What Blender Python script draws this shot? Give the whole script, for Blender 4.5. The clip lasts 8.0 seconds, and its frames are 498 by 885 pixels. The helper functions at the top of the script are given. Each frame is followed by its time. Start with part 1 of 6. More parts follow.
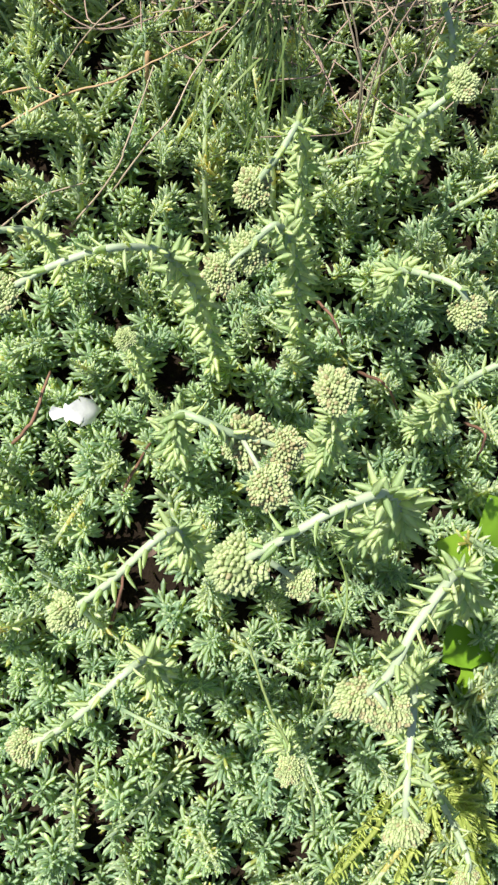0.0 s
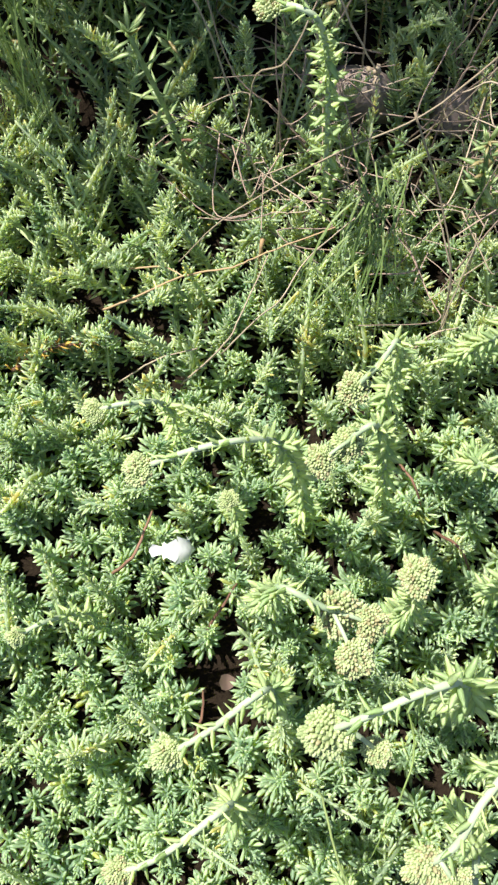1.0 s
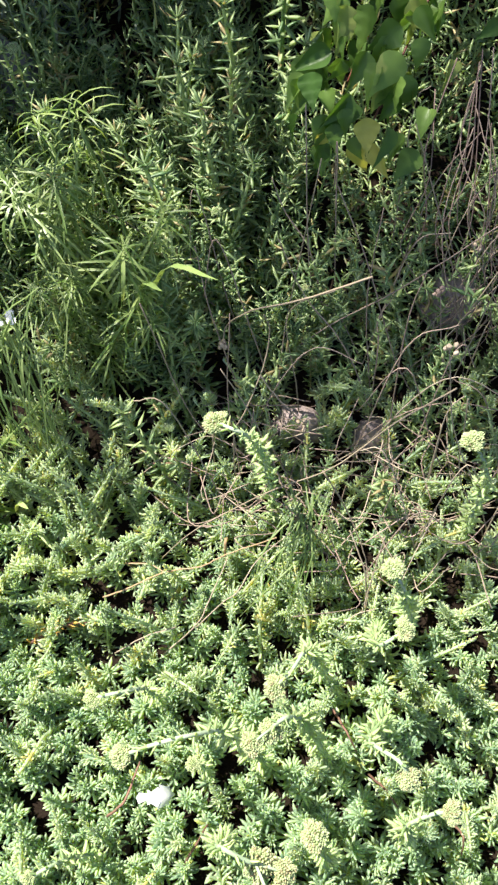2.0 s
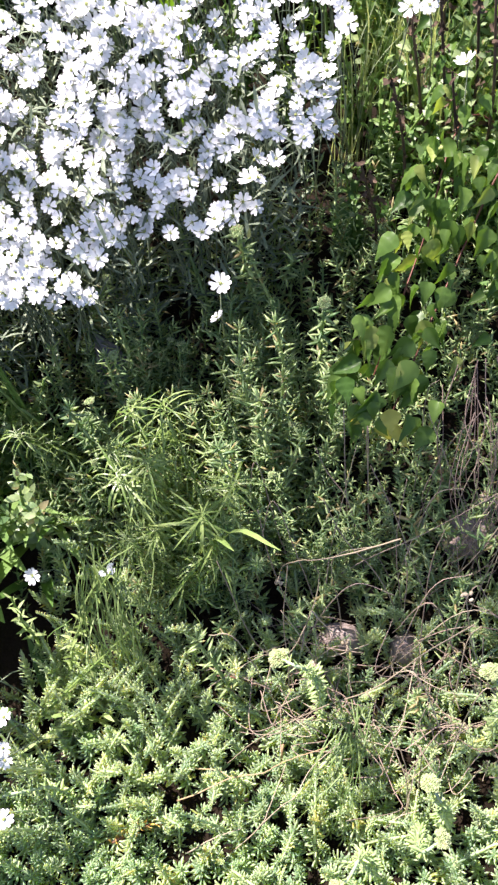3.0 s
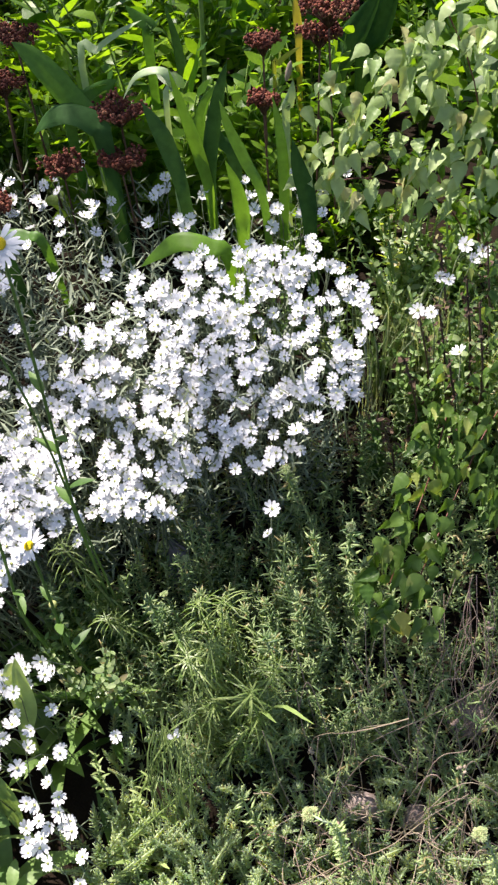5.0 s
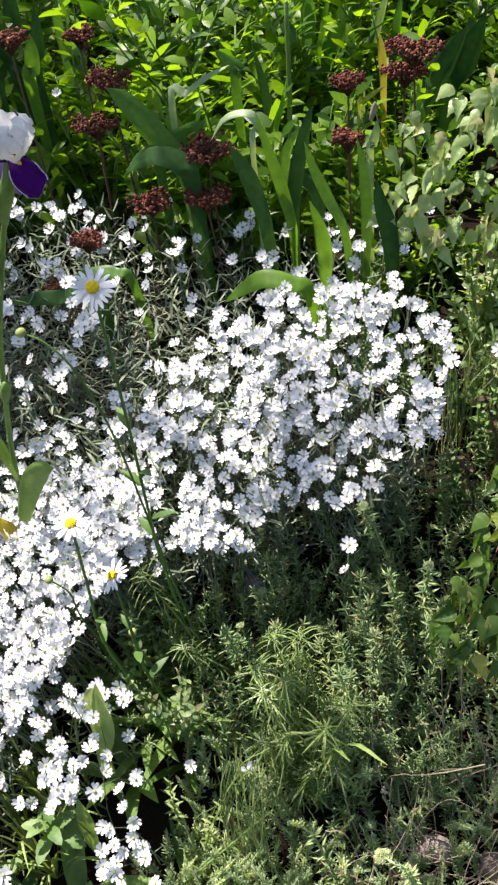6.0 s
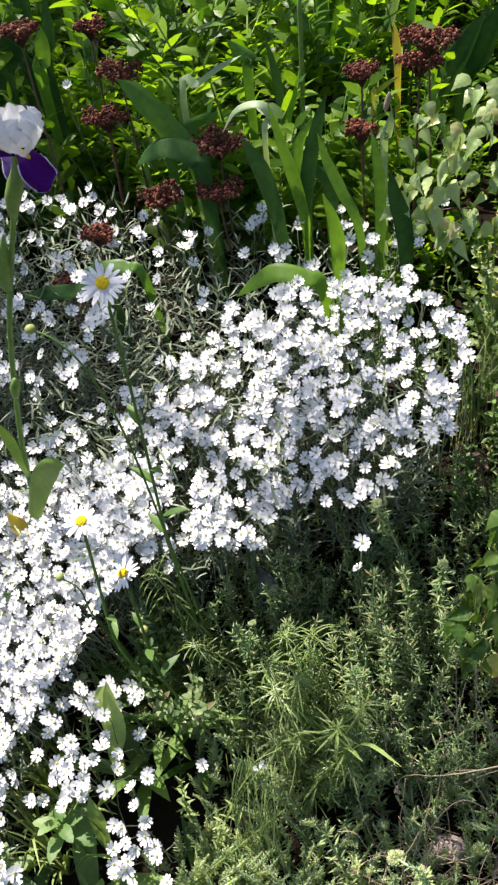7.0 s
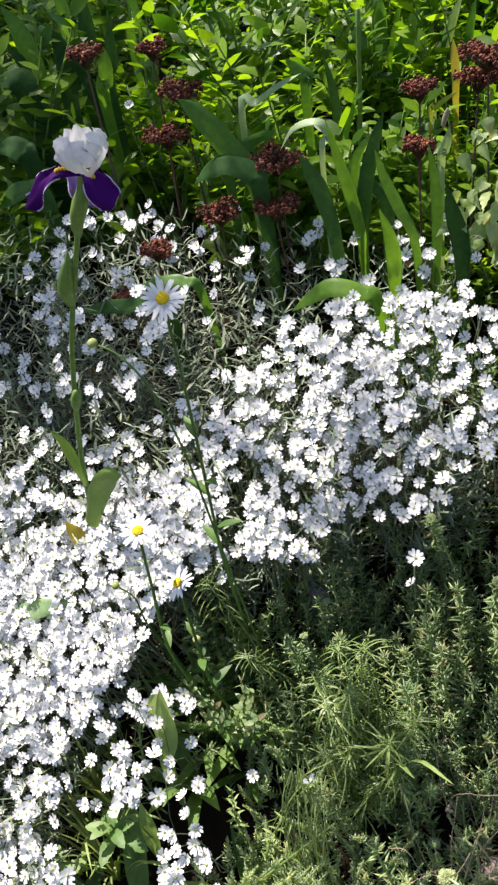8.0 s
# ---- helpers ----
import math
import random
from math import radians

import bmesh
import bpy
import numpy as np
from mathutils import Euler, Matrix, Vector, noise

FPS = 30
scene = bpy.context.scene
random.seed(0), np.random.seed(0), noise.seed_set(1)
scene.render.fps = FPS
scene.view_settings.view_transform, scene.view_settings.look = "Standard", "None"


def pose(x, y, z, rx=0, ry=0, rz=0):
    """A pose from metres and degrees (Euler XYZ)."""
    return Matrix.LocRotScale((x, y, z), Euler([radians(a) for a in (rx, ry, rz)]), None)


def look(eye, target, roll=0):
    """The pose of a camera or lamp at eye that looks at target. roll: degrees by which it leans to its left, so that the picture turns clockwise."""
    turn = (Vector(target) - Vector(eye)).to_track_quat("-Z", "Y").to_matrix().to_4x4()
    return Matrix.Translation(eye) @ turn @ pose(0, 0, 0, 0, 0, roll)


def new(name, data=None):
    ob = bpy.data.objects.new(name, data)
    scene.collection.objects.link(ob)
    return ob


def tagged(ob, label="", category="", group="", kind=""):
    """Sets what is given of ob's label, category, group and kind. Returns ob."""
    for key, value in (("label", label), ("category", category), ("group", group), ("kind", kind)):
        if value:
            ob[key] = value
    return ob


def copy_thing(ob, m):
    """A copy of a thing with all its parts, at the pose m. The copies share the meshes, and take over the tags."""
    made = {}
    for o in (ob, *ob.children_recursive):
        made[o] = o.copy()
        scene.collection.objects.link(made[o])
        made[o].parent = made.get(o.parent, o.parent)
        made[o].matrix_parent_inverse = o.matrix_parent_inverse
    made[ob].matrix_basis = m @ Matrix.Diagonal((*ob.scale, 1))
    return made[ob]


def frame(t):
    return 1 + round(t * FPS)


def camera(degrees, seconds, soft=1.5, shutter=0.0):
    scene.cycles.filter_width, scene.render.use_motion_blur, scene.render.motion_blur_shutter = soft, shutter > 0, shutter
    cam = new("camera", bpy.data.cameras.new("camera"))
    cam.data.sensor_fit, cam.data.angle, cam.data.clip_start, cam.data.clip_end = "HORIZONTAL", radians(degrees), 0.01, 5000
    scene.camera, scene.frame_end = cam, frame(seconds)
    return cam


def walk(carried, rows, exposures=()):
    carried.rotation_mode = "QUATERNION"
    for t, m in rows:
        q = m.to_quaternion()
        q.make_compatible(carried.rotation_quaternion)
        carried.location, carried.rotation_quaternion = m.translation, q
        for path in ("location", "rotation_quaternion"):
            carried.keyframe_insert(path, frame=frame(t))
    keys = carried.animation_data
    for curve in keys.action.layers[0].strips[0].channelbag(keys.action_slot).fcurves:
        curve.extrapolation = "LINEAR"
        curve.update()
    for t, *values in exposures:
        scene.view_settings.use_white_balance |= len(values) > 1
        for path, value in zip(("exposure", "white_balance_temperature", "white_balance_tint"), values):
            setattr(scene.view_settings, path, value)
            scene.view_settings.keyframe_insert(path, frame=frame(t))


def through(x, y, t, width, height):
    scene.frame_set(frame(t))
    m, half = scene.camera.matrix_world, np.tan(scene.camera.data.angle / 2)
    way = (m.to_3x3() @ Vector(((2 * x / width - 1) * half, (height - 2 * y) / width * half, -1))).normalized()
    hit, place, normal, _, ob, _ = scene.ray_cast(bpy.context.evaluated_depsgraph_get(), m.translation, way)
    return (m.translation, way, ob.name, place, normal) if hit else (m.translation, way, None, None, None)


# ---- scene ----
cam = camera(33.6, 8.0, soft=2.4)
EXPOSURES = [(0.0, .90, 6700, 10), (1.0, 1.12, 6700, 10), (1.5, 1.14, 6700, 11), (2.0, 1.46, 6650, 13), (3.5, 1.64, 6600, 24), (4.2, 1.34, 6700, 23), (5.5, 1.20, 6850, 17), (8.0, 1.06, 6850, 16)]
PATH = [
    (0, (0.065, 0.208, 0.443), (0.194, 0.511, -1.529), 28.0),
    (0.5, (0.054, 0.215, 0.459), (0.048, 0.613, -1.5), 6.3),
    (1, (0.05, 0.221, 0.486), (-0.013, 0.754, -1.441), 3.1),
    (1.5, (0.057, 0.23, 0.524), (-0.06, 0.923, -1.348), 2.2),
    (2, (0.079, 0.238, 0.642), (-0.076, 1.166, -1.123), -0.8),
    (2.2, (0.083, 0.237, 0.689), (-0.1, 1.263, -1.018), -1.8),
    (3.3, (0.056, 0.21, 0.805), (-0.216, 1.471, -0.723), -4.1),
    (3.5, (0.058, 0.199, 0.821), (-0.226, 1.488, -0.682), -3.9),
    (4, (0.059, 0.171, 0.874), (-0.234, 1.519, -0.574), -2.9),
    (4.2, (0.066, 0.158, 0.898), (-0.233, 1.529, -0.526), -2.6),
    (5.3, (0.075, 0.113, 0.97), (-0.368, 1.609, -0.282), -4.8),
    (5.5, (0.073, 0.119, 0.978), (-0.422, 1.593, -0.28), -5.9),
    (6, (0.072, 0.116, 0.974), (-0.487, 1.593, -0.253), -6.4),
    (6.5, (0.071, 0.126, 0.974), (-0.495, 1.592, -0.263), -6.4),
    (7, (0.069, 0.126, 0.972), (-0.516, 1.582, -0.268), -7.1),
    (7.5, (0.069, 0.124, 0.976), (-0.534, 1.58, -0.255), -7.2),
    (8, (0.069, 0.119, 0.978), (-0.637, 1.553, -0.224), -9.0),
]
walk(cam, [(t, look(eye, target, roll)) for t, eye, target, roll in PATH], EXPOSURES)

from mathutils import noise as relief

# ---- light ----
TO_SUN = Vector((-0.42, 0.17, 0.88)).normalized()
world = bpy.data.worlds.new("sky")
scene.world = world
world.use_nodes = True
wn = world.node_tree.nodes
sky = wn.new("ShaderNodeTexSky")
sky.sky_type, sky.sun_disc = "NISHITA", False
sky.sun_elevation = math.asin(TO_SUN.z)
sky.sun_rotation = math.atan2(TO_SUN.x, TO_SUN.y)
wn["Background"].inputs["Strength"].default_value = 0.08
world.node_tree.links.new(sky.outputs[0], wn["Background"].inputs[0])
sun = new("sun", bpy.data.lights.new("sun", "SUN"))
sun.data.energy, sun.data.angle, sun.data.color = 4.6, radians(0.53), (1.0, 0.96, 0.90)
sun.matrix_world = look(TO_SUN * 30, (0, 0, 0))

# ---- materials ----


def leafy(name, a, b, rough=0.5, through=0.0, odd=None, odds=0.05, grain=260.0, spread=0.28, shine=0.4, relief_depth=0.15, each=1.0, patch=(22.0, 0.8), passing=(1.7, 1.6, 0.7)):
    """A plant surface: two hues by piece, mottled at two scales, some pieces of an odd hue, light passing through by that share."""
    m = bpy.data.materials.new(name)
    m.use_nodes = True
    nt, n, l = m.node_tree, m.node_tree.nodes, m.node_tree.links
    p = n["Principled BSDF"]
    geo, info = n.new("ShaderNodeNewGeometry"), n.new("ShaderNodeObjectInfo")
    add = n.new("ShaderNodeMath")
    l.new(geo.outputs["Random Per Island"], add.inputs[0])
    l.new(info.outputs["Random"], add.inputs[1])
    fract = n.new("ShaderNodeMath")
    fract.operation = "FRACT"
    l.new(add.outputs[0], fract.inputs[0])
    big, fine = n.new("ShaderNodeTexNoise"), n.new("ShaderNodeTexNoise")
    for tex, scale in ((big, patch[0]), (fine, grain)):
        tex.inputs["Scale"].default_value, tex.inputs["Detail"].default_value = scale, 3.0
        l.new(geo.outputs["Position"], tex.inputs["Vector"])
    ramp = n.new("ShaderNodeValToRGB")
    ramp.color_ramp.elements[0].color, ramp.color_ramp.elements[1].color = (*a, 1), (*b, 1)
    if odd:
        e = ramp.color_ramp.elements
        e[1].position = 1 - odds - 0.02
        last = e.new(1 - odds)
        last.color = (*odd, 1)
    mix = n.new("ShaderNodeMath")
    mix.operation = "MULTIPLY_ADD"
    l.new(big.outputs["Fac"], mix.inputs[0])
    mix.inputs[1].default_value = patch[1]
    own = n.new("ShaderNodeMath")
    own.operation = "MULTIPLY"
    own.inputs[1].default_value = each
    l.new(fract.outputs[0], own.inputs[0])
    l.new(own.outputs[0], mix.inputs[2])
    low = n.new("ShaderNodeMath")
    low.operation = "SUBTRACT"
    l.new(mix.outputs[0], low.inputs[0])
    low.inputs[1].default_value = patch[1] * 0.5 - (1 - each) * 0.5
    l.new(low.outputs[0], ramp.inputs[0])
    tone = n.new("ShaderNodeMapRange")
    tone.inputs["To Min"].default_value, tone.inputs["To Max"].default_value = 1 - spread, 1 + spread
    l.new(fine.outputs["Fac"], tone.inputs["Value"])
    hue = n.new("ShaderNodeVectorMath")
    hue.operation = "SCALE"
    l.new(ramp.outputs[0], hue.inputs[0])
    l.new(tone.outputs[0], hue.inputs["Scale"])
    l.new(hue.outputs[0], p.inputs["Base Color"])
    p.inputs["Roughness"].default_value = rough
    p.inputs["Specular IOR Level"].default_value = shine
    bump = n.new("ShaderNodeBump")
    bump.inputs["Strength"].default_value, bump.inputs["Distance"].default_value = relief_depth, 0.002
    l.new(fine.outputs["Fac"], bump.inputs["Height"])
    l.new(bump.outputs[0], p.inputs["Normal"])
    if through:
        glow, both = n.new("ShaderNodeBsdfTranslucent"), n.new("ShaderNodeMixShader")
        warm = n.new("ShaderNodeVectorMath")
        warm.operation = "MULTIPLY"
        warm.inputs[1].default_value = passing
        l.new(hue.outputs[0], warm.inputs[0])
        l.new(warm.outputs[0], glow.inputs["Color"])
        both.inputs[0].default_value = through
        l.new(p.outputs[0], both.inputs[1])
        l.new(glow.outputs[0], both.inputs[2])
        l.new(both.outputs[0], n["Material Output"].inputs["Surface"])
    return m


def petal_like(name, a, b, through=0.3, rough=0.55, grain=300.0, spread=0.06):
    m = leafy(name, a, b, rough, through, grain=grain, spread=spread, shine=0.25, relief_depth=0.08)
    for node in m.node_tree.nodes:
        if node.type == "VECT_MATH" and node.operation == "MULTIPLY":
            node.inputs[1].default_value = (1.0, 1.0, 1.0)
    return m


SOIL = leafy("soil", (0.013, 0.0095, 0.0065), (0.032, 0.023, 0.016), 0.95, grain=420, spread=0.5, shine=0.05, relief_depth=0.9)
ROCK = leafy("rock", (0.24, 0.19, 0.17), (0.38, 0.31, 0.28), 0.9, grain=160, spread=0.35, shine=0.15, relief_depth=0.8)
SLATE = leafy("grey stone", (0.17, 0.16, 0.16), (0.27, 0.25, 0.25), 0.85, grain=140, spread=0.3, shine=0.2, relief_depth=0.6)
MAT = leafy("blue-green stonecrop", (0.20, 0.34, 0.215), (0.53, 0.66, 0.46), 0.38, 0.42, odd=(0.44, 0.50, 0.18), odds=0.06, each=0.65, patch=(42.0, 1.4), shine=0.6, passing=(1.92, 1.70, 0.22))
# Lighter stonecrop copy: the far carpet's sunlit brightness is put into its colour.
MAT_LIGHTENED = leafy("grey-green stonecrop lightened as if sunlit", (0.265, 0.395, 0.265), (0.60, 0.69, 0.50), 0.40, 0.42, odd=(0.54, 0.53, 0.22), odds=0.08, each=0.65, patch=(42.0, 1.4), shine=0.55, passing=(1.85, 1.65, 0.25))
STALK = leafy("pale stonecrop stem", (0.31, 0.41, 0.24), (0.42, 0.50, 0.33), 0.5, 0.08)
STALK_LEAF = leafy("pale stonecrop leaf", (0.32, 0.45, 0.215), (0.55, 0.64, 0.38), 0.45, 0.42, passing=(1.9, 1.75, 0.2))
PALE_BUD = leafy("pale green bud", (0.26, 0.36, 0.15), (0.42, 0.50, 0.26), 0.6, 0.25, odd=(0.36, 0.31, 0.18), odds=0.08)
BUD = leafy("yellow-green bud", (0.31, 0.40, 0.18), (0.52, 0.58, 0.31), 0.6, 0.22, odd=(0.36, 0.33, 0.18), odds=0.08)
UPRIGHT = leafy("green stonecrop", (0.118, 0.215, 0.085), (0.43, 0.525, 0.265), 0.40, 0.38, odd=(0.38, 0.33, 0.17), odds=0.03, shine=0.6, patch=(30.0, 1.1), passing=(1.85, 1.75, 0.27))
ORANGE = leafy("dying stonecrop", (0.50, 0.27, 0.05), (0.58, 0.42, 0.10), 0.6, 0.1)
SPURGE = leafy("spurge leaf", (0.118, 0.205, 0.038), (0.28, 0.36, 0.125), 0.42, 0.30, shine=0.6)
WHITE = petal_like("white petal", (0.79, 0.79, 0.81), (0.91, 0.91, 0.91), 0.25)
EYE_GREEN = leafy("flower centre", (0.25, 0.31, 0.09), (0.42, 0.46, 0.17), 0.6, 0.2)
SILVER = leafy("silver leaf", (0.075, 0.110, 0.065), (0.28, 0.33, 0.22), 0.6, 0.14)
SHRUB = leafy("bright leaf", (0.024, 0.088, 0.008), (0.20, 0.345, 0.025), 0.40, 0.50, shine=0.30, patch=(9.0, 1.0), passing=(1.9, 1.8, 0.5))
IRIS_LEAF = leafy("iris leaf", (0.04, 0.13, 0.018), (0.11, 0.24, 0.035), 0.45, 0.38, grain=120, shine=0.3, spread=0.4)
# Bright copy of the iris leaf: light from behind is put into its colour.
IRIS_LIT = leafy("iris leaf brightened as if backlit", (0.09, 0.22, 0.02), (0.17, 0.33, 0.04), 0.45, 0.50, grain=120, shine=0.3, spread=0.3)
# The pale leaf's colour also takes in light from behind.
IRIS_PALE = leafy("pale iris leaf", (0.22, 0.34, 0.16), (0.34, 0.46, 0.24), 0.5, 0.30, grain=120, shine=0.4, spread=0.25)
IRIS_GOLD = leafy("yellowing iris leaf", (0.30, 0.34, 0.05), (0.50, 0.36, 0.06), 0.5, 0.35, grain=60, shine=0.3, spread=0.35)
# Dark copy of the iris leaf, with the bed's shade put into its colour.
IRIS_SHADED = leafy("iris leaf darkened for shade", (0.018, 0.062, 0.016), (0.052, 0.125, 0.032), 0.65, 0.16, grain=120, spread=0.4, shine=0.08)
IRIS_STEM = leafy("iris stem", (0.13, 0.235, 0.045), (0.21, 0.32, 0.08), 0.45, 0.18)
PURPLE = petal_like("dark purple petal", (0.032, 0.002, 0.070), (0.065, 0.004, 0.125), 0.18, 0.6, spread=0.25)
PURPLE.node_tree.nodes["Principled BSDF"].inputs["Specular IOR Level"].default_value = 0.08
VIOLET = petal_like("violet petal", (0.20, 0.11, 0.38), (0.32, 0.20, 0.50), 0.3, 0.6, spread=0.2)
LILAC = petal_like("pale violet petal rim", (0.62, 0.55, 0.75), (0.70, 0.63, 0.80), 0.3)
CREAM = petal_like("cream white petal", (0.86, 0.85, 0.83), (0.92, 0.91, 0.90), 0.35)
YELLOW = leafy("yellow beard", (0.75, 0.46, 0.02), (0.85, 0.58, 0.04), 0.7)
DISC = leafy("daisy disc", (0.80, 0.58, 0.01), (0.90, 0.70, 0.02), 0.75, grain=900, spread=0.3, relief_depth=0.8)
RUST = leafy("dry flower head", (0.055, 0.013, 0.010), (0.21, 0.058, 0.030), 0.9, odd=(0.30, 0.13, 0.07), odds=0.12)
STRAW = leafy("dry stalk", (0.26, 0.21, 0.14), (0.42, 0.34, 0.25), 0.8, grain=180)
PINK = leafy("pinkish dry stalk", (0.25, 0.18, 0.14), (0.36, 0.27, 0.21), 0.85, grain=180)
BROWN = leafy("reddish twig", (0.13, 0.065, 0.042), (0.24, 0.135, 0.09), 0.85, grain=180)
TAN = leafy("tan twig", (0.32, 0.21, 0.11), (0.42, 0.30, 0.17), 0.75, grain=180)
DEAD = leafy("dead leaf", (0.16, 0.11, 0.09), (0.26, 0.19, 0.15), 0.9, 0.1, grain=120)
WITHERED = leafy("withered leaf", (0.045, 0.028, 0.018), (0.13, 0.085, 0.055), 0.9, 0.05, grain=120)
DRY_STEM = leafy("dry flower stem", (0.07, 0.035, 0.022), (0.14, 0.075, 0.05), 0.85, grain=180)
VINE = leafy("vine leaf", (0.050, 0.115, 0.018), (0.145, 0.24, 0.05), 0.42, 0.34, odd=(0.28, 0.34, 0.09), odds=0.12, grain=90, shine=0.35, passing=(1.6, 1.75, 0.6))
VINE_PALE = leafy("pale vine leaf", (0.20, 0.31, 0.10), (0.38, 0.48, 0.21), 0.4, 0.30, odd=(0.40, 0.40, 0.17), odds=0.05, grain=90, shine=0.5)
VINE_GOLD = leafy("yellowing vine leaf", (0.40, 0.40, 0.07), (0.46, 0.45, 0.13), 0.45, 0.3, grain=90)
RED_STEM = leafy("red vine stem", (0.10, 0.03, 0.02), (0.17, 0.06, 0.035), 0.5)
FINE_GRASS = leafy("fine grass", (0.10, 0.17, 0.045), (0.20, 0.27, 0.09), 0.5, 0.2)
GRASS = leafy("grass", (0.20, 0.31, 0.08), (0.36, 0.44, 0.18), 0.5, 0.3)
PALE_GRASS = leafy("pale grass", (0.23, 0.31, 0.17), (0.44, 0.50, 0.33), 0.5, 0.30)
LUSH = leafy("broad green leaf", (0.16, 0.34, 0.02), (0.24, 0.42, 0.04), 0.4, 0.4, grain=90)
HERB = leafy("herb leaf", (0.05, 0.12, 0.022), (0.12, 0.22, 0.05), 0.5, 0.3, grain=110)
HERB_PALE = leafy("pale herb leaf", (0.09, 0.19, 0.045), (0.21, 0.32, 0.10), 0.5, 0.34, grain=110)
TALL_PALE = leafy("mottled pale leaf", (0.20, 0.32, 0.11), (0.36, 0.47, 0.22), 0.5, 0.34, grain=70, spread=0.35)
LITTER = petal_like("bleached leaf", (0.66, 0.66, 0.67), (0.82, 0.82, 0.82), 0.1, 0.8, spread=0.2)
BARK = leafy("bark", (0.10, 0.07, 0.05), (0.17, 0.13, 0.10), 0.95, grain=60, spread=0.4, relief_depth=0.9)
CROWN = leafy("tree leaf", (0.05, 0.12, 0.025), (0.10, 0.19, 0.04), 0.5, 0.3)

# ---- shapes: a shape is its corners and its faces (a three-cornered face ends in -1) ----
rng = np.random.default_rng(7)
UP = np.array([0.0, 0.0, 1.0])


def unit(v):
    v = np.asarray(v, float)
    return v / (np.linalg.norm(v) + 1e-12)


def merge(shapes):
    at, vs, fs = 0, [], []
    for v, f in shapes:
        vs.append(v)
        fs.append(np.where(f >= 0, f + at, -1))
        at += len(v)
    return np.concatenate(vs), np.concatenate(fs)


def turned(way, normal=UP, spin=0.0):
    """The turn that lays a shape's y along way and its z towards normal."""
    y = unit(way)
    x = np.cross(y, normal)
    if np.linalg.norm(x) < 1e-4:
        x = np.cross(y, (1.0, 0.1, 0.0))
    x = unit(x)
    z = np.cross(x, y)
    if spin:
        x, z = x * math.cos(spin) + z * math.sin(spin), z * math.cos(spin) - x * math.sin(spin)
    return np.stack([x, y, z], 1)


def moved(shape, turn, place, size=1.0):
    v, f = shape
    return (v * size) @ turn.T + np.asarray(place), f


def stamped(shape, turns, places, sizes):
    """One shape at many places at once."""
    v, f = shape
    n = len(places)
    if n == 0:
        return np.zeros((0, 3)), np.zeros((0, 4), int)
    vs = np.einsum("nij,nvj->nvi", np.asarray(turns), v[None] * np.asarray(sizes).reshape(n, 1, -1)) + np.asarray(places)[:, None]
    fs = np.where(f[None] >= 0, f[None] + (np.arange(n) * len(v))[:, None, None], -1)
    return vs.reshape(-1, 3), fs.reshape(-1, 4)


def rings(loops, closed=True, tip=None, start=None):
    """A skin over loops of corners, with points at its ends if given."""
    k, v, f = len(loops[0]), [np.asarray(a) for a in loops], []
    for i in range(len(loops) - 1):
        for j in range(k if closed else k - 1):
            a, b = i * k + j, i * k + (j + 1) % k
            f.append((a, b, b + k, a + k))
    out = np.concatenate(v)
    if tip is not None:
        t, last = len(out), (len(loops) - 1) * k
        out = np.concatenate([out, [tip]])
        f += [(last + j, last + (j + 1) % k, t, -1) for j in range(k)]
    if start is not None:
        t = len(out)
        out = np.concatenate([out, [start]])
        f += [((j + 1) % k, j, t, -1) for j in range(k)]
    return out, np.array(f, int)


def fleshy(length, width, thick, stations=((0.0, 0.5), (0.35, 1.0), (0.75, 0.85)), bend=0.0, sides=4):
    """A plump leaf along y, its tip at length."""
    loops = []
    for s, w in stations:
        z = bend * length * s * s
        loops.append([(math.cos(a) * width / 2 * w, s * length, math.sin(a) * thick / 2 * w + z) for a in np.arange(sides) * 2 * math.pi / sides])
    return rings(loops, tip=(0, length, bend * length))


def blade(length, width, profile, bend=0.4, fold=0.2, across=3, wave=0.0, twist=0.0):
    """A thin leaf along y: profile gives its share of width at even steps; bend: radians by which it droops towards its tip."""
    n = len(profile)
    pos, ang, rows = np.zeros(2), 0.0, []
    for i, w in enumerate(profile):
        side = np.linspace(-1, 1, across)
        half = width / 2 * w
        lift = np.abs(side) * half * fold + (wave * width * math.sin(i * 2.1) * np.abs(side))
        tw = twist * i / (n - 1)
        x, h = side * half * math.cos(tw), lift + side * half * math.sin(tw)
        rows.append(np.stack([x, pos[0] - h * math.sin(-ang), pos[1] + h * math.cos(ang)], 1))
        ang -= bend / (n - 1)
        pos = pos + np.array([math.cos(ang), math.sin(ang)]) * length / (n - 1)
    return rings(rows, closed=False)


def smooth_path(points, per=6):
    p = np.asarray(points, float)
    p = np.concatenate([[2 * p[0] - p[1]], p, [2 * p[-1] - p[-2]]])
    out = []
    for i in range(1, len(p) - 2):
        for s in np.arange(per) / per:
            a, b, c, d = p[i - 1 : i + 3]
            out.append(0.5 * (2 * b + (c - a) * s + (2 * a - 5 * b + 4 * c - d) * s * s + (3 * b - a - 3 * c + d) * s**3))
    return np.array(out + [p[-2]])


def tangents(path):
    d = np.gradient(path, axis=0)
    return d / (np.linalg.norm(d, axis=1, keepdims=True) + 1e-12)


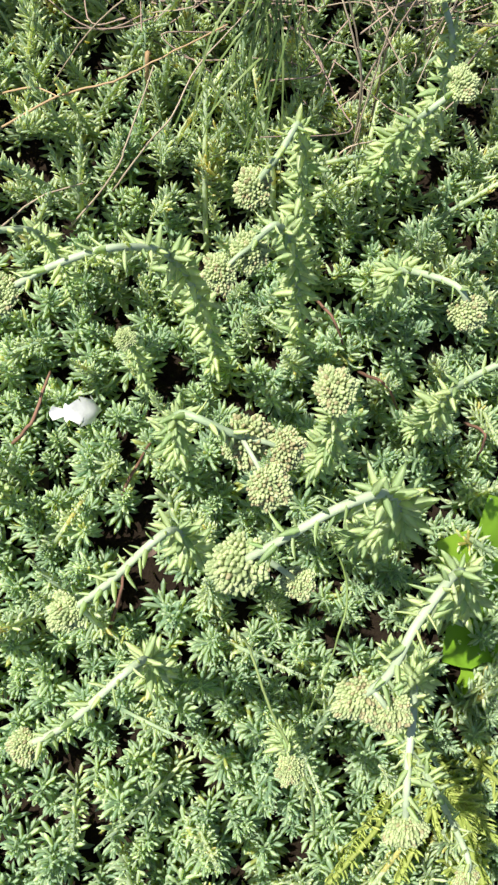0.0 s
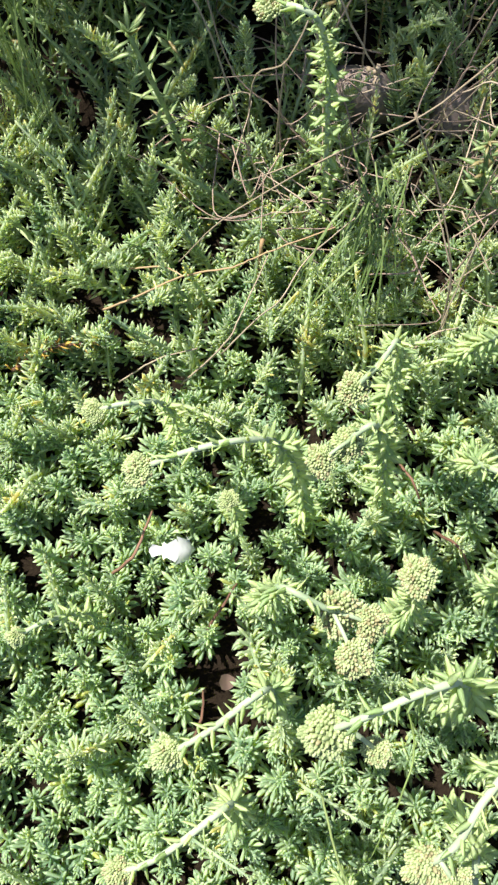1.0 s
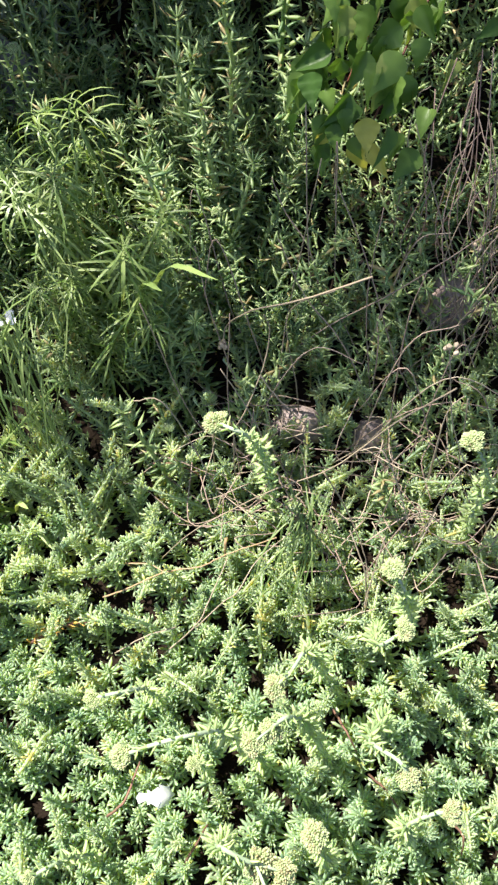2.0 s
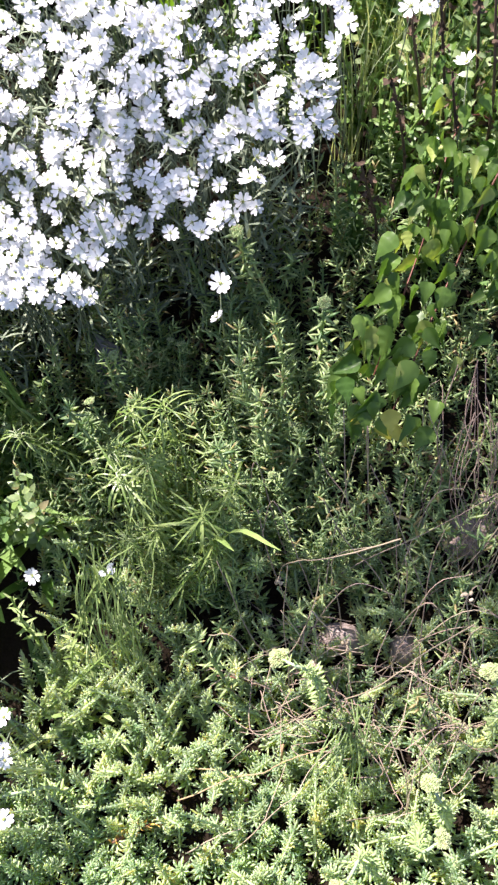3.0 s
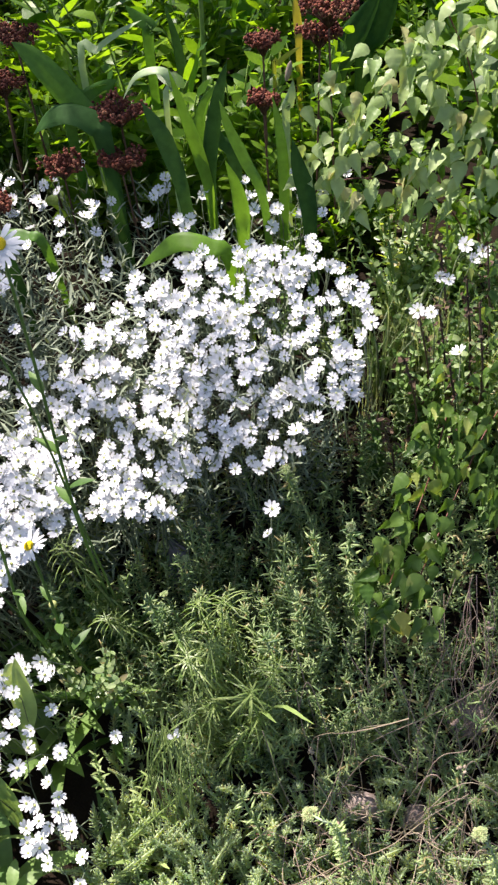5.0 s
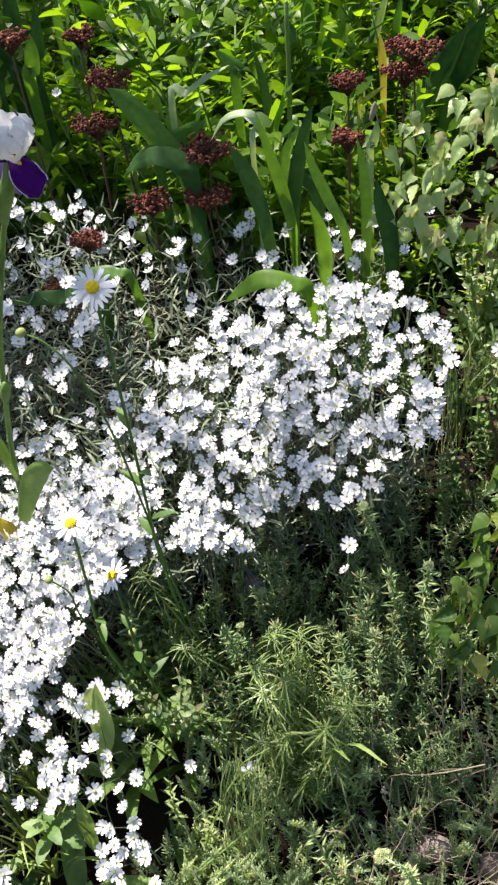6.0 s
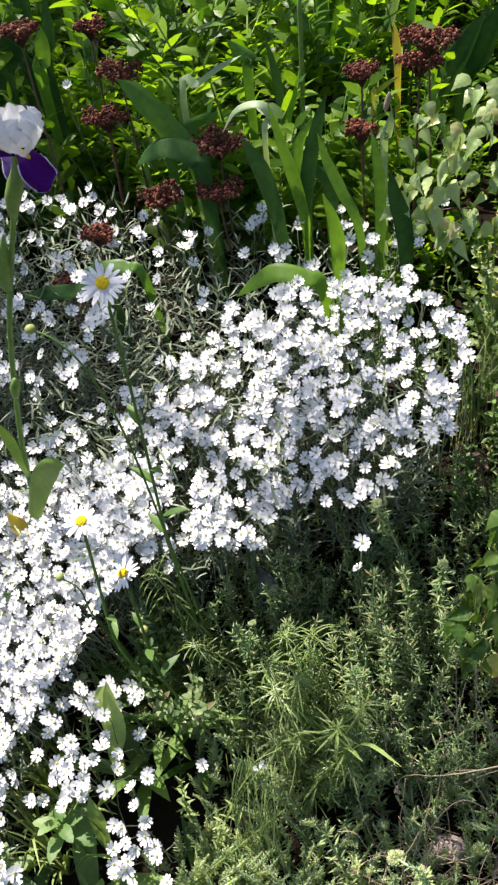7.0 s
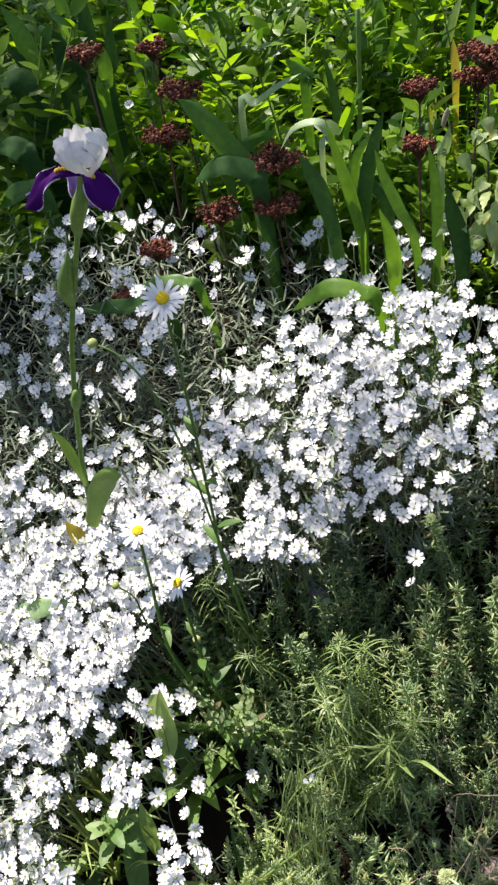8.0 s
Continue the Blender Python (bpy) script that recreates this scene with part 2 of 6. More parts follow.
def tube(path, r0, r1, sides=6):
    path = np.asarray(path, float)
    ways = tangents(path)
    radii = np.linspace(r0, r1, len(path))
    side = unit(np.cross(ways[0], (0.31, 0.87, 0.21)))
    loops = []
    for p, w, r in zip(path, ways, radii):
        side = unit(side - w * (side @ w))
        up = np.cross(w, side)
        loops.append([p + r * (math.cos(a) * side + math.sin(a) * up) for a in np.arange(sides) * 2 * math.pi / sides])
    return rings(loops, tip=path[-1] + ways[-1] * radii[-1], start=path[0])


def pebble(r, flat=0.7, rows=4, sides=6):
    loops = []
    for i in range(1, rows):
        a = math.pi * i / rows
        loops.append([(r * math.sin(a) * math.cos(b), r * math.sin(a) * math.sin(b), -r * flat * math.cos(a)) for b in np.arange(sides) * 2 * math.pi / sides])
    return rings(loops, tip=(0, 0, r * flat), start=(0, 0, -r * flat))


# ---- objects ----


def mesh_of(name, shape, material):
    v, f = shape
    me = bpy.data.meshes.new(name)
    me.vertices.add(len(v))
    me.vertices.foreach_set("co", np.ascontiguousarray(v, np.float32).ravel())
    counts = (f >= 0).sum(1)
    loops = f[f >= 0]
    me.loops.add(len(loops))
    me.loops.foreach_set("vertex_index", loops.astype(np.int32))
    me.polygons.add(len(f))
    me.polygons.foreach_set("loop_start", np.concatenate([[0], np.cumsum(counts)[:-1]]).astype(np.int32))
    me.polygons.foreach_set("use_smooth", np.ones(len(f), bool))
    me.materials.append(material)
    me.update(calc_edges=True)
    return me


def part(name, shape, material, parent, label="", kind=""):
    ob = new(name, mesh_of(name, shape, material))
    ob.parent = parent
    return tagged(ob, label, kind=kind)


def thing(name, place, label, category, group="", kind=""):
    """The base of a thing, which its parts hang on."""
    ob = new(name)
    ob.empty_display_size = 0.02
    ob.location = place
    return tagged(ob, label, category, group, kind)


def whole(name, shape, material, label, category, group="", kind="", place=(0, 0, 0)):
    ob = new(name, mesh_of(name, shape, material))
    ob.location = place
    return tagged(ob, label, category, group, kind)


def instance_matrix(place, turn, size=1.0):
    m = Matrix([[*(turn[i] * size), place[i]] for i in range(3)] + [[0, 0, 0, 1]])
    return m


# ---- the ground: a flat bed, a bank that rises behind it, a level bed on top ----
STEP_Y = (-60.0, 0.35, 0.50, 0.60, 0.75, 0.90, 1.20, 1.60, 3.0, 60.0)
STEP_Z = (-0.3, -0.015, 0.02, 0.075, 0.16, 0.24, 0.34, 0.41, 0.56, 0.8)


def ground(x, y):
    bumps = relief.noise((x * 7, y * 7, 3.0)) * 0.012 + relief.noise((x * 23, y * 23, 9.0)) * 0.004
    return float(np.interp(y, STEP_Y, STEP_Z)) + bumps * (1 if abs(x) < 3 and abs(y) < 4 else 0.0)


def cushion(y):
    """The height at which the white cushion of flowers lies."""
    return float(np.interp(y, (0.3, 0.40, 0.746, 0.95, 1.3), (0.10, 0.150, 0.372, 0.502, 0.56)))


# the outline of the white cushion on the plan
EDGE = ((-0.95, 0.36), (-0.42, 0.345), (-0.335, 0.38), (-0.365, 0.43), (-0.385, 0.49), (-0.328, 0.60), (-0.305, 0.675), (-0.255, 0.675), (-0.165, 0.71), (-0.125, 0.762), (-0.06, 0.758), (-0.02, 0.79), (0.02, 0.846), (0.022, 0.93), (-0.02, 0.985), (-0.13, 0.98), (-0.22, 0.95), (-0.33, 0.93), (-0.45, 0.96), (-0.95, 0.96))


def inside(x, y, edge):
    odd = False
    for (ax, ay), (bx, by) in zip(edge, edge[1:] + edge[:1]):
        if (ay > y) != (by > y) and x < (bx - ax) * (y - ay) / (by - ay) + ax:
            odd = not odd
    return odd


def build_ground():
    near_x, near_y = np.arange(-1.5, 1.0, 0.025), np.arange(-0.6, 2.6, 0.025)
    xs = np.concatenate([(-60, -20, -8, -4, -2.4, -1.8), near_x, (1.2, 1.6, 2.4, 4, 8, 20, 60)])
    ys = np.concatenate([(-60, -20, -8, -4, -2, -1.2, -0.8), near_y, (2.8, 3.4, 4.2, 6, 9, 20, 60)])
    rows = [[(x, y, ground(x, y)) for x in xs] for y in ys]
    whole("ground", rings(rows, closed=False), SOIL, "dark brown garden soil rising into a low bank", "soil", kind="structure")


build_ground()

# ---- stonecrop carpet ----
GOLDEN = 2.39996


def shoot_shape(seed, height, reach, leaves, slim=1.0, low=8.0):
    """A shoot of needle-like plump leaves, spread low down and closing to a tuft at the top."""
    r = np.random.default_rng(seed)
    protos = [fleshy(1.0, 0.235 * slim, 0.17 * slim, ((0.0, 0.55), (0.72, 1.0)), bend=b) for b in (0.06, 0.20)]
    lean = r.normal(0, 0.16, 2)
    out = [tube([(0, 0, 0), (lean[0] * height * 0.4, lean[1] * height * 0.4, height * 0.55), (lean[0] * height, lean[1] * height, height)], 0.0013, 0.0008, 4)]
    for i in range(leaves):
        s = 0.12 + 0.88 * i / (leaves - 1)
        a = i * GOLDEN + r.normal(0, 0.12)
        rise = math.radians(low + (80 - low) * s**2.6) + r.normal(0, 0.07)
        size = reach * (1.0 - 0.52 * s**3) * r.uniform(0.78, 1.12)
        way = np.array([math.cos(a) * math.cos(rise), math.sin(a) * math.cos(rise), math.sin(rise)])
        out.append(moved(protos[i % 2], turned(way), (lean[0] * height * s, lean[1] * height * s, height * s), size))
    return merge(out)


SHOOTS = [shoot_shape(11 + i, h, r, n, w, a) for i, (h, r, n, w, a) in enumerate(((0.030, 0.0094, 42, 0.90, 8), (0.036, 0.0090, 48, 0.90, 12), (0.070, 0.0096, 84, 0.66, 34), (0.026, 0.0098, 38, 0.90, 6), (0.060, 0.0098, 74, 0.66, 30), (0.040, 0.0100, 50, 0.86, 14)))]


def bare_patch(x, y):
    """Where the carpet is thin: soil and old stems show."""
    return relief.noise((x * 13, y * 13, 5.0)) > 0.42


def carpet_spots():
    rng = np.random.default_rng(70)
    spots = []
    step = 0.0124
    for j, y in enumerate(np.arange(-0.06, 0.64, step * 0.87)):
        for x in np.arange(-0.17 - 0.03 * relief.noise((y * 15, 9.0, 0.0)) - float(np.clip((y - 0.2) * 0.4, 0, 0.05)), 0.34, step):
            px, py = x + (j % 2) * step / 2 + rng.normal(0, 0.0032), y + rng.normal(0, 0.0032)
            if py > 0.53 + 0.03 * relief.noise((px * 9, 1.0, 0.0)) and rng.random() < 0.6:
                continue
            if px > 0.27 + 0.05 * relief.noise((py * 12, 3.0, 0.0)) or py < 0.005 + 0.05 * relief.noise((px * 14, 6.0, 0.0)):
                continue
            if bare_patch(px, py) and rng.random() < 0.4:
                continue
            if px < 0.06 and py < 0.13 and rng.random() < 0.32:
                continue
            if py > 0.33 and rng.random() < (0.14 if px > 0.09 else -0.02) + 0.3 * relief.noise((px * 26, py * 26, 2.0)):
                continue
            spots.append((px, py))
    return spots


def carpet():
    rng = np.random.default_rng(71)
    middle = Vector((0.08, 0.28, 0.0))
    nearby = []
    meshes = [mesh_of("shoot", s, MAT_LIGHTENED if k in (2, 4) else MAT) for k, s in enumerate(SHOOTS)]
    spots = carpet_spots()
    near = sorted(range(len(spots)), key=lambda i: abs(spots[i][0] - 0.09) / 0.6 + abs(spots[i][1] - 0.27))[:290]
    near = set(near)
    rest = {k: [] for k in range(len(SHOOTS))}
    for i, (x, y) in enumerate(spots):
        z = ground(x, y) - 0.004 + 0.013 * relief.noise((x * 30, y * 30, 7.0)) + 0.012 * relief.noise((x * 9, y * 9, 3.0))
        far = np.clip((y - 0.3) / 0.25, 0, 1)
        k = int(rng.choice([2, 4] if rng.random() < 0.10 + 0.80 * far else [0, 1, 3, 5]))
        tilt = 0.14 if k in (2, 4) else 0.20
        turn = turned(np.array([rng.normal(), rng.normal(), 0]), np.array([rng.normal(0, tilt), 0.06 + rng.normal(0, tilt), 1.0]))
        size = rng.uniform(0.95, 1.50) * (1 - 0.12 * far)
        if i in near:
            ob = new("shoot", meshes[k])
            ob.matrix_basis = Matrix.Translation(-middle) @ instance_matrix((x, y, z), turn, size)
            nearby.append(ob)
        else:
            rest[k].append(((x - 0.08, y - 0.28, z), turn, size))
    shapes = {k: stamped(SHOOTS[k], [t for _, t, _ in r], [p for p, _, _ in r], [[s] for *_, s in r]) for k, r in rest.items() if r}
    base = whole("stonecrop_carpet", merge([v for k, v in shapes.items() if k not in (2, 4)]), MAT, "blue-green carpet of low needle-leaved stonecrop on soil", "groundcover", kind="stuff", place=middle)
    part("long_shoots", merge([v for k, v in shapes.items() if k in (2, 4)]), MAT_LIGHTENED, base, "longer grey-green shoots, lightened in colour as if sunlit", kind="stuff")
    for ob in nearby:
        ob.parent = base


carpet()

YELLOW_SHOOT = leafy("yellow-green stonecrop", (0.34, 0.44, 0.10), (0.52, 0.58, 0.20), 0.45, 0.36, each=0.6, patch=(42.0, 1.2))


def feathery_shoots():
    meshes = [mesh_of("leaves", SHOOTS[k], YELLOW_SHOOT) for k in (2, 4)]
    for i in range(10):
        x, y = rng.normal(0.212, 0.012), rng.normal(0.120, 0.020)
        t = thing("feathery_shoot", (0, 0, 0), "yellow-green feathery stonecrop shoot taller than the carpet", "plant shoot", "feathery stonecrop shoots")
        t.matrix_basis = instance_matrix((x, y, ground(x, y)), turned((math.cos(i), math.sin(i), 0), (rng.normal(0, 0.35), rng.normal(-0.1, 0.3), 1)), rng.uniform(1.2, 1.6))
        leaves = new("leaves", meshes[i % 2])
        leaves.parent = t
        tagged(leaves, kind="stuff")


feathery_shoots()

# ---- nodding flower stalks of the stonecrop ----
STALK_LEAVES = [fleshy(1.0, 0.29, 0.10, ((0.0, 0.62), (0.40, 1.0), (0.76, 0.62)), bend=b) for b in (-0.10, 0.14, -0.25)]
BUD_SHAPE = pebble(1.0, 2.1, 4, 5)


def bud_dome(centre, way, radius, seed, squash=0.8):
    """A dense, uneven dome of pointed buds that overlap like scales, in a few lobes."""
    r = np.random.default_rng(seed)
    turn = turned(unit(way), (0.2, 0.3, 1.0))
    lobes = [(np.array([0, 0.10, 0]), 0.66)] + [(np.array([math.cos(a) * r.uniform(0.5, 0.75), r.uniform(-0.45, 0.15), math.sin(a) * r.uniform(0.55, 0.95)]), r.uniform(0.28, 0.46)) for a in np.arange(7) * 0.898 + r.uniform(0, 1)]
    places, turns, sizes, cores = [], [], [], []
    for c0, lobe in lobes:
        n = int(12 + 62 * lobe)
        for i in range(n):
            c = 1 - 1.2 * (i + 0.5) / n
            a, q = i * GOLDEN, math.sqrt(max(0.0, 1 - c * c))
            d = np.array([q * math.cos(a), c, q * math.sin(a)])
            p = c0 + d * lobe * r.uniform(0.80, 1.04)
            places.append(np.asarray(centre) + turn @ (p * (1, squash, 1)) * radius)
            lay = unit(turn @ (d * 0.42 + c0 * 0.75 + (0, 0.75, 0)) + r.normal(0, 0.20, 3))
            turns.append(turned(np.cross(lay, (0.3, 0.5, 0.2)), lay))
            k = radius * r.uniform(0.10, 0.15)
            sizes.append([k, k * 0.75, k * r.uniform(0.8, 1.2)])
        cores.append(moved(pebble(radius * lobe * 0.80, 0.8, 4, 7), turn, np.asarray(centre) + turn @ (c0 * (1, squash, 1)) * radius))
    return merge([stamped(BUD_SHAPE, turns, places, sizes)] + cores)


def leafed_path(path, seed, length, gap=0.0030, first=0.06, last=0.97, proto=STALK_LEAVES, spread=0.6, taper=0.45):
    """Leaves in a spiral along a stem."""
    r = np.random.default_rng(seed)
    ways, run = tangents(path), np.concatenate([[0], np.cumsum(np.linalg.norm(np.diff(path, axis=0), axis=1))])
    groups = {k: ([], [], []) for k in range(len(proto))}
    for i, s in enumerate(np.arange(run[-1] * first, run[-1] * last, gap)):
        p = np.array([np.interp(s, run, path[:, k]) for k in range(3)])
        w = unit([np.interp(s, run, ways[:, k]) for k in range(3)])
        side = unit(np.cross(w, (0.2, 0.9, 0.4)))
        a = i * GOLDEN + r.normal(0, 0.2)
        out = side * math.cos(a) + np.cross(w, side) * math.sin(a)
        pitch = spread + r.normal(0, 0.22)
        k = int(r.integers(len(proto)))
        groups[k][0].append(turned(out * math.cos(pitch) + w * math.sin(pitch), w))
        groups[k][1].append(p)
        groups[k][2].append([length * r.uniform(0.65, 1.15) * (1 - taper * (s / run[-1]) ** 2)])
    return merge([stamped(proto[k], *g) for k, g in groups.items() if g[0]])


def nodding_stalk(points, heads, seed, leaf=0.0108, thick=0.0014, label="pale green stonecrop stalk nodding under a yellow-green bud cluster"):
    """points run from the foot to the head; heads: pairs of a place and a radius."""
    base = np.array(points[0], float)
    base[2] = min(base[2], ground(base[0], base[1]))
    t = thing("stonecrop_stalk", base, label, "flower stalk", "nodding stonecrop stalks")
    neck = np.array(heads[0][0]) - base
    path = smooth_path([base * 0, *[np.array(p) - base for p in points[1:]], neck], 7)
    part("stem", tube(path, thick, thick * 0.75, 7), STALK, t)
    lower = leafed_path(path, seed, leaf * 1.0, 0.0021, 0.10, 0.76, STALK_LEAVES, 0.30, 0.0)
    neck_leaves = leafed_path(path, seed + 40, leaf * 0.88, 0.00145, 0.66, 0.97, STALK_LEAVES, 0.52, 0.30)
    part("leaves", merge([lower, neck_leaves]), STALK_LEAF, t, kind="stuff")
    for i, (place, radius) in enumerate(heads):
        c = np.array(place) - base
        way = unit(path[-1] - path[-5])
        if i:
            part("side_stem", tube([path[-4], (path[-4] + c) / 2 + (0, 0, 0.002), c], thick * 0.6, thick * 0.5, 5), STALK, t)
        part("flower_head", bud_dome(c, way * 0.3 + (0, -0.15, 0.8), radius * 1.08, seed + i), BUD, t)
    return t


def stalks():
    nodding_stalk([(0.070, 0.214, 0.0), (0.066, 0.213, 0.15), (0.060, 0.217, 0.208), (0.044, 0.201, 0.203)], [((0.032, 0.191, 0.193), 0.0050)], 1)
    nodding_stalk([(0.057, 0.262, 0.0), (0.058, 0.252, 0.16), (0.060, 0.250, 0.212), (0.074, 0.246, 0.212)],
                  [((0.080, 0.246, 0.203), 0.0066), ((0.092, 0.244, 0.202), 0.0052), ((0.087, 0.232, 0.207), 0.0056)], 2)
    nodding_stalk([(0.150, 0.226, 0.0), (0.130, 0.226, 0.18), (0.114, 0.229, 0.243), (0.100, 0.224, 0.255), (0.088, 0.216, 0.25)],
                  [((0.078, 0.209, 0.236), 0.0068), ((0.095, 0.206, 0.225), 0.0040)], 3, leaf=0.0118)
    nodding_stalk([(0.074, 0.315, 0.0), (0.065, 0.309, 0.11), (0.053, 0.305, 0.185), (0.039, 0.297, 0.213), (0.022, 0.290, 0.214)], [((0.004, 0.283, 0.203), 0.0052)], 4)
    nodding_stalk([(-0.008, 0.346, 0.0), (-0.002, 0.332, 0.12), (-0.013, 0.322, 0.152)], [((-0.029, 0.317, 0.148), 0.0046)], 5, leaf=0.009)
    nodding_stalk([(0.112, 0.383, 0.0), (0.098, 0.365, 0.13), (0.089, 0.350, 0.197), (0.083, 0.338, 0.200)], [((0.076, 0.331, 0.189), 0.0055)], 6)
    nodding_stalk([(0.119, 0.323, 0.0), (0.098, 0.322, 0.14), (0.086, 0.316, 0.195), (0.079, 0.311, 0.198)], [((0.077, 0.309, 0.190), 0.0054), ((0.068, 0.300, 0.192), 0.0050)], 7)
    nodding_stalk([(0.128, 0.261, 0.0), (0.117, 0.257, 0.12), (0.108, 0.257, 0.19)], [((0.104, 0.261, 0.213), 0.0056)], 8)
    nodding_stalk([(0.192, 0.193, 0.0), (0.160, 0.203, 0.16), (0.136, 0.212, 0.232), (0.122, 0.199, 0.245), (0.117, 0.186, 0.24)], [((0.112, 0.178, 0.230), 0.0050), ((0.120, 0.175, 0.230), 0.0046)], 9, leaf=0.0112)
    nodding_stalk([(0.178, 0.172, 0.0), (0.160, 0.174, 0.10), (0.136, 0.178, 0.195), (0.131, 0.156, 0.21)], [((0.134, 0.139, 0.200), 0.0052)], 10)
    nodding_stalk([(0.058, 0.148, 0.0), (0.057, 0.166, 0.12), (0.055, 0.179, 0.192), (0.036, 0.160, 0.19)], [((0.022, 0.150, 0.180), 0.0046)], 11)
    nodding_stalk([(0.122, 0.126, 0.0), (0.112, 0.140, 0.10)], [((0.108, 0.141, 0.148), 0.0042)], 12, leaf=0.009)
    nodding_stalk([(0.160, 0.361, 0.0), (0.145, 0.338, 0.10), (0.130, 0.314, 0.175), (0.143, 0.303, 0.195)], [((0.150, 0.296, 0.190), 0.0052)], 13)
    nodding_stalk([(0.151, 0.429, 0.0), (0.132, 0.380, 0.14), (0.130, 0.362, 0.19)], [((0.141, 0.369, 0.200), 0.0050)], 14)
    nodding_stalk([(0.186, 0.292, 0.0), (0.160, 0.276, 0.12), (0.152, 0.275, 0.172), (0.162, 0.281, 0.188)], [((0.172, 0.284, 0.190), 0.0046)], 15)
    nodding_stalk([(0.058, 0.493, 0.02), (0.048, 0.484, 0.15), (0.042, 0.464, 0.218), (0.033, 0.460, 0.233)], [((0.021, 0.467, 0.226), 0.0062)], 16, label="upright stonecrop stalk with a pale yellow-green bud cluster")
    nodding_stalk([(0.202, 0.494, 0.02), (0.190, 0.480, 0.16), (0.182, 0.476, 0.20)], [((0.169, 0.478, 0.224), 0.0055)], 17)
    nodding_stalk([(0.171, 0.429, 0.0), (0.150, 0.402, 0.14), (0.143, 0.397, 0.18)], [((0.132, 0.403, 0.200), 0.0052)], 18)
    nodding_stalk([(0.036, 0.303, 0.0), (0.035, 0.298, 0.08)], [((0.034, 0.293, 0.127), 0.0036)], 19, leaf=0.008)
    nodding_stalk([(0.160, 0.150, 0.0), (0.165, 0.140, 0.09), (0.172, 0.118, 0.14)], [((0.176, 0.105, 0.135), 0.0042)], 20)
    nodding_stalk([(-0.030, 0.240, 0.0), (-0.034, 0.235, 0.06), (-0.042, 0.228, 0.092)], [((-0.054, 0.219, 0.09), 0.0042)], 22, leaf=0.010)
    nodding_stalk([(-0.150, 0.400, 0.0), (-0.160, 0.395, 0.07), (-0.175, 0.380, 0.105), (-0.200, 0.372, 0.10)], [((-0.215, 0.368, 0.092), 0.0045)], 21)


stalks()

# ---- upright stonecrop on the bank ----
UPRIGHT_LEAVES = [fleshy(1.0, 0.20, 0.08, ((0.0, 0.55), (0.50, 1.0)), bend=b) for b in (-0.18, 0.10, 0.30)]


def upright_stem(seed, height, head):
    r = np.random.default_rng(seed)
    t = thing("upright_stonecrop", (0, 0, 0), "upright green stonecrop with needle leaves on the bank" if not head else "upright green stonecrop topped by a small bud cluster", "plant", "upright stonecrop stems")
    tip = np.array([r.normal(0, 0.018), -0.012 + r.normal(0, 0.015), height])
    path = smooth_path([(0, 0, 0), tip * (0.3, 0.3, 0.5), tip], 5)
    part("stem", tube(path, 0.0017, 0.0012, 5), UPRIGHT, t)
    part("leaves", leafed_path(path, seed, 0.0165, 0.0024, 0.05, 1.0, UPRIGHT_LEAVES, 0.42, 0.22), UPRIGHT, t, kind="stuff")
    if head:
        part("flower_head", bud_dome(tip, (0, -0.2, 1), head * 0.95, seed), PALE_BUD, t)
    else:
        crown = smooth_path([tip, tip + (0, 0, 0.004)], 2)
        part("tuft", leafed_path(crown, seed + 50, 0.0125, 0.00036, 0.0, 1.0, UPRIGHT_LEAVES, 0.75, 0.3), UPRIGHT, t, kind="stuff")
    return t


def on_bank(x, y):
    if y < 0.50 or y > 0.93 or x > 0.34 or x < -0.34:
        return 0.0
    if 0.03 < x < 0.15 and y < 0.585:
        return 0.0
    front = 0.562 + 0.02 * relief.noise((x * 8, 2.0, 0.0))
    if y < front:
        return 0.12
    if -0.26 < x < -0.14 and y < 0.60:
        return 0.10
    if x < -0.20 and y < 0.62:
        return 0.25
    return 1.0


def bank_stems():
    rng = np.random.default_rng(72)
    kinds = [upright_stem(100 + i, h, d) for i, (h, d) in enumerate(((0.15, 0.0), (0.17, 0.0047), (0.13, 0.0), (0.18, 0.0), (0.165, 0.0), (0.12, 0.0), (0.175, 0.0), (0.160, 0.0042)))]
    used = [False] * len(kinds)
    step = 0.0285
    for j, y in enumerate(np.arange(0.50, 0.93, step)):
        for x in np.arange(-0.34, 0.34, step):
            px, py = x + (j % 2) * step / 2 + rng.normal(0, 0.005), y + rng.normal(0, 0.005)
            if rng.random() > on_bank(px, py) * (1.0 if py < 0.80 or px > 0.0 else 0.5):
                continue
            k = int(rng.integers(len(kinds)))
            size = rng.uniform(0.55, 1.12)
            if px > 0.03 and py > 0.58:
                size *= 0.68
            if inside(px, py - 0.05, EDGE):
                size = min(size, (cushion(py) - ground(px, py)) / 0.24)
            m = instance_matrix((px, py, ground(px, py) - 0.004), turned((math.cos(px * 99), math.sin(px * 99), 0), (rng.normal(0, 0.20), -0.12 + rng.normal(0, 0.18), 1)), size)
            if used[k]:
                copy_thing(kinds[k], m)
            else:
                kinds[k].matrix_basis = m
                used[k] = True

    for i in range(34):
        x, y = rng.uniform(-0.15, 0.03), rng.uniform(0.63, 0.74)
        copy_thing(kinds[(0, 7, 4, 3)[i % 4]], instance_matrix((x, y, ground(x, y) - 0.004), turned((math.cos(i), math.sin(i), 0), (rng.normal(0, 0.15), -0.15, 1)), rng.uniform(0.9, 1.2)))


bank_stems()


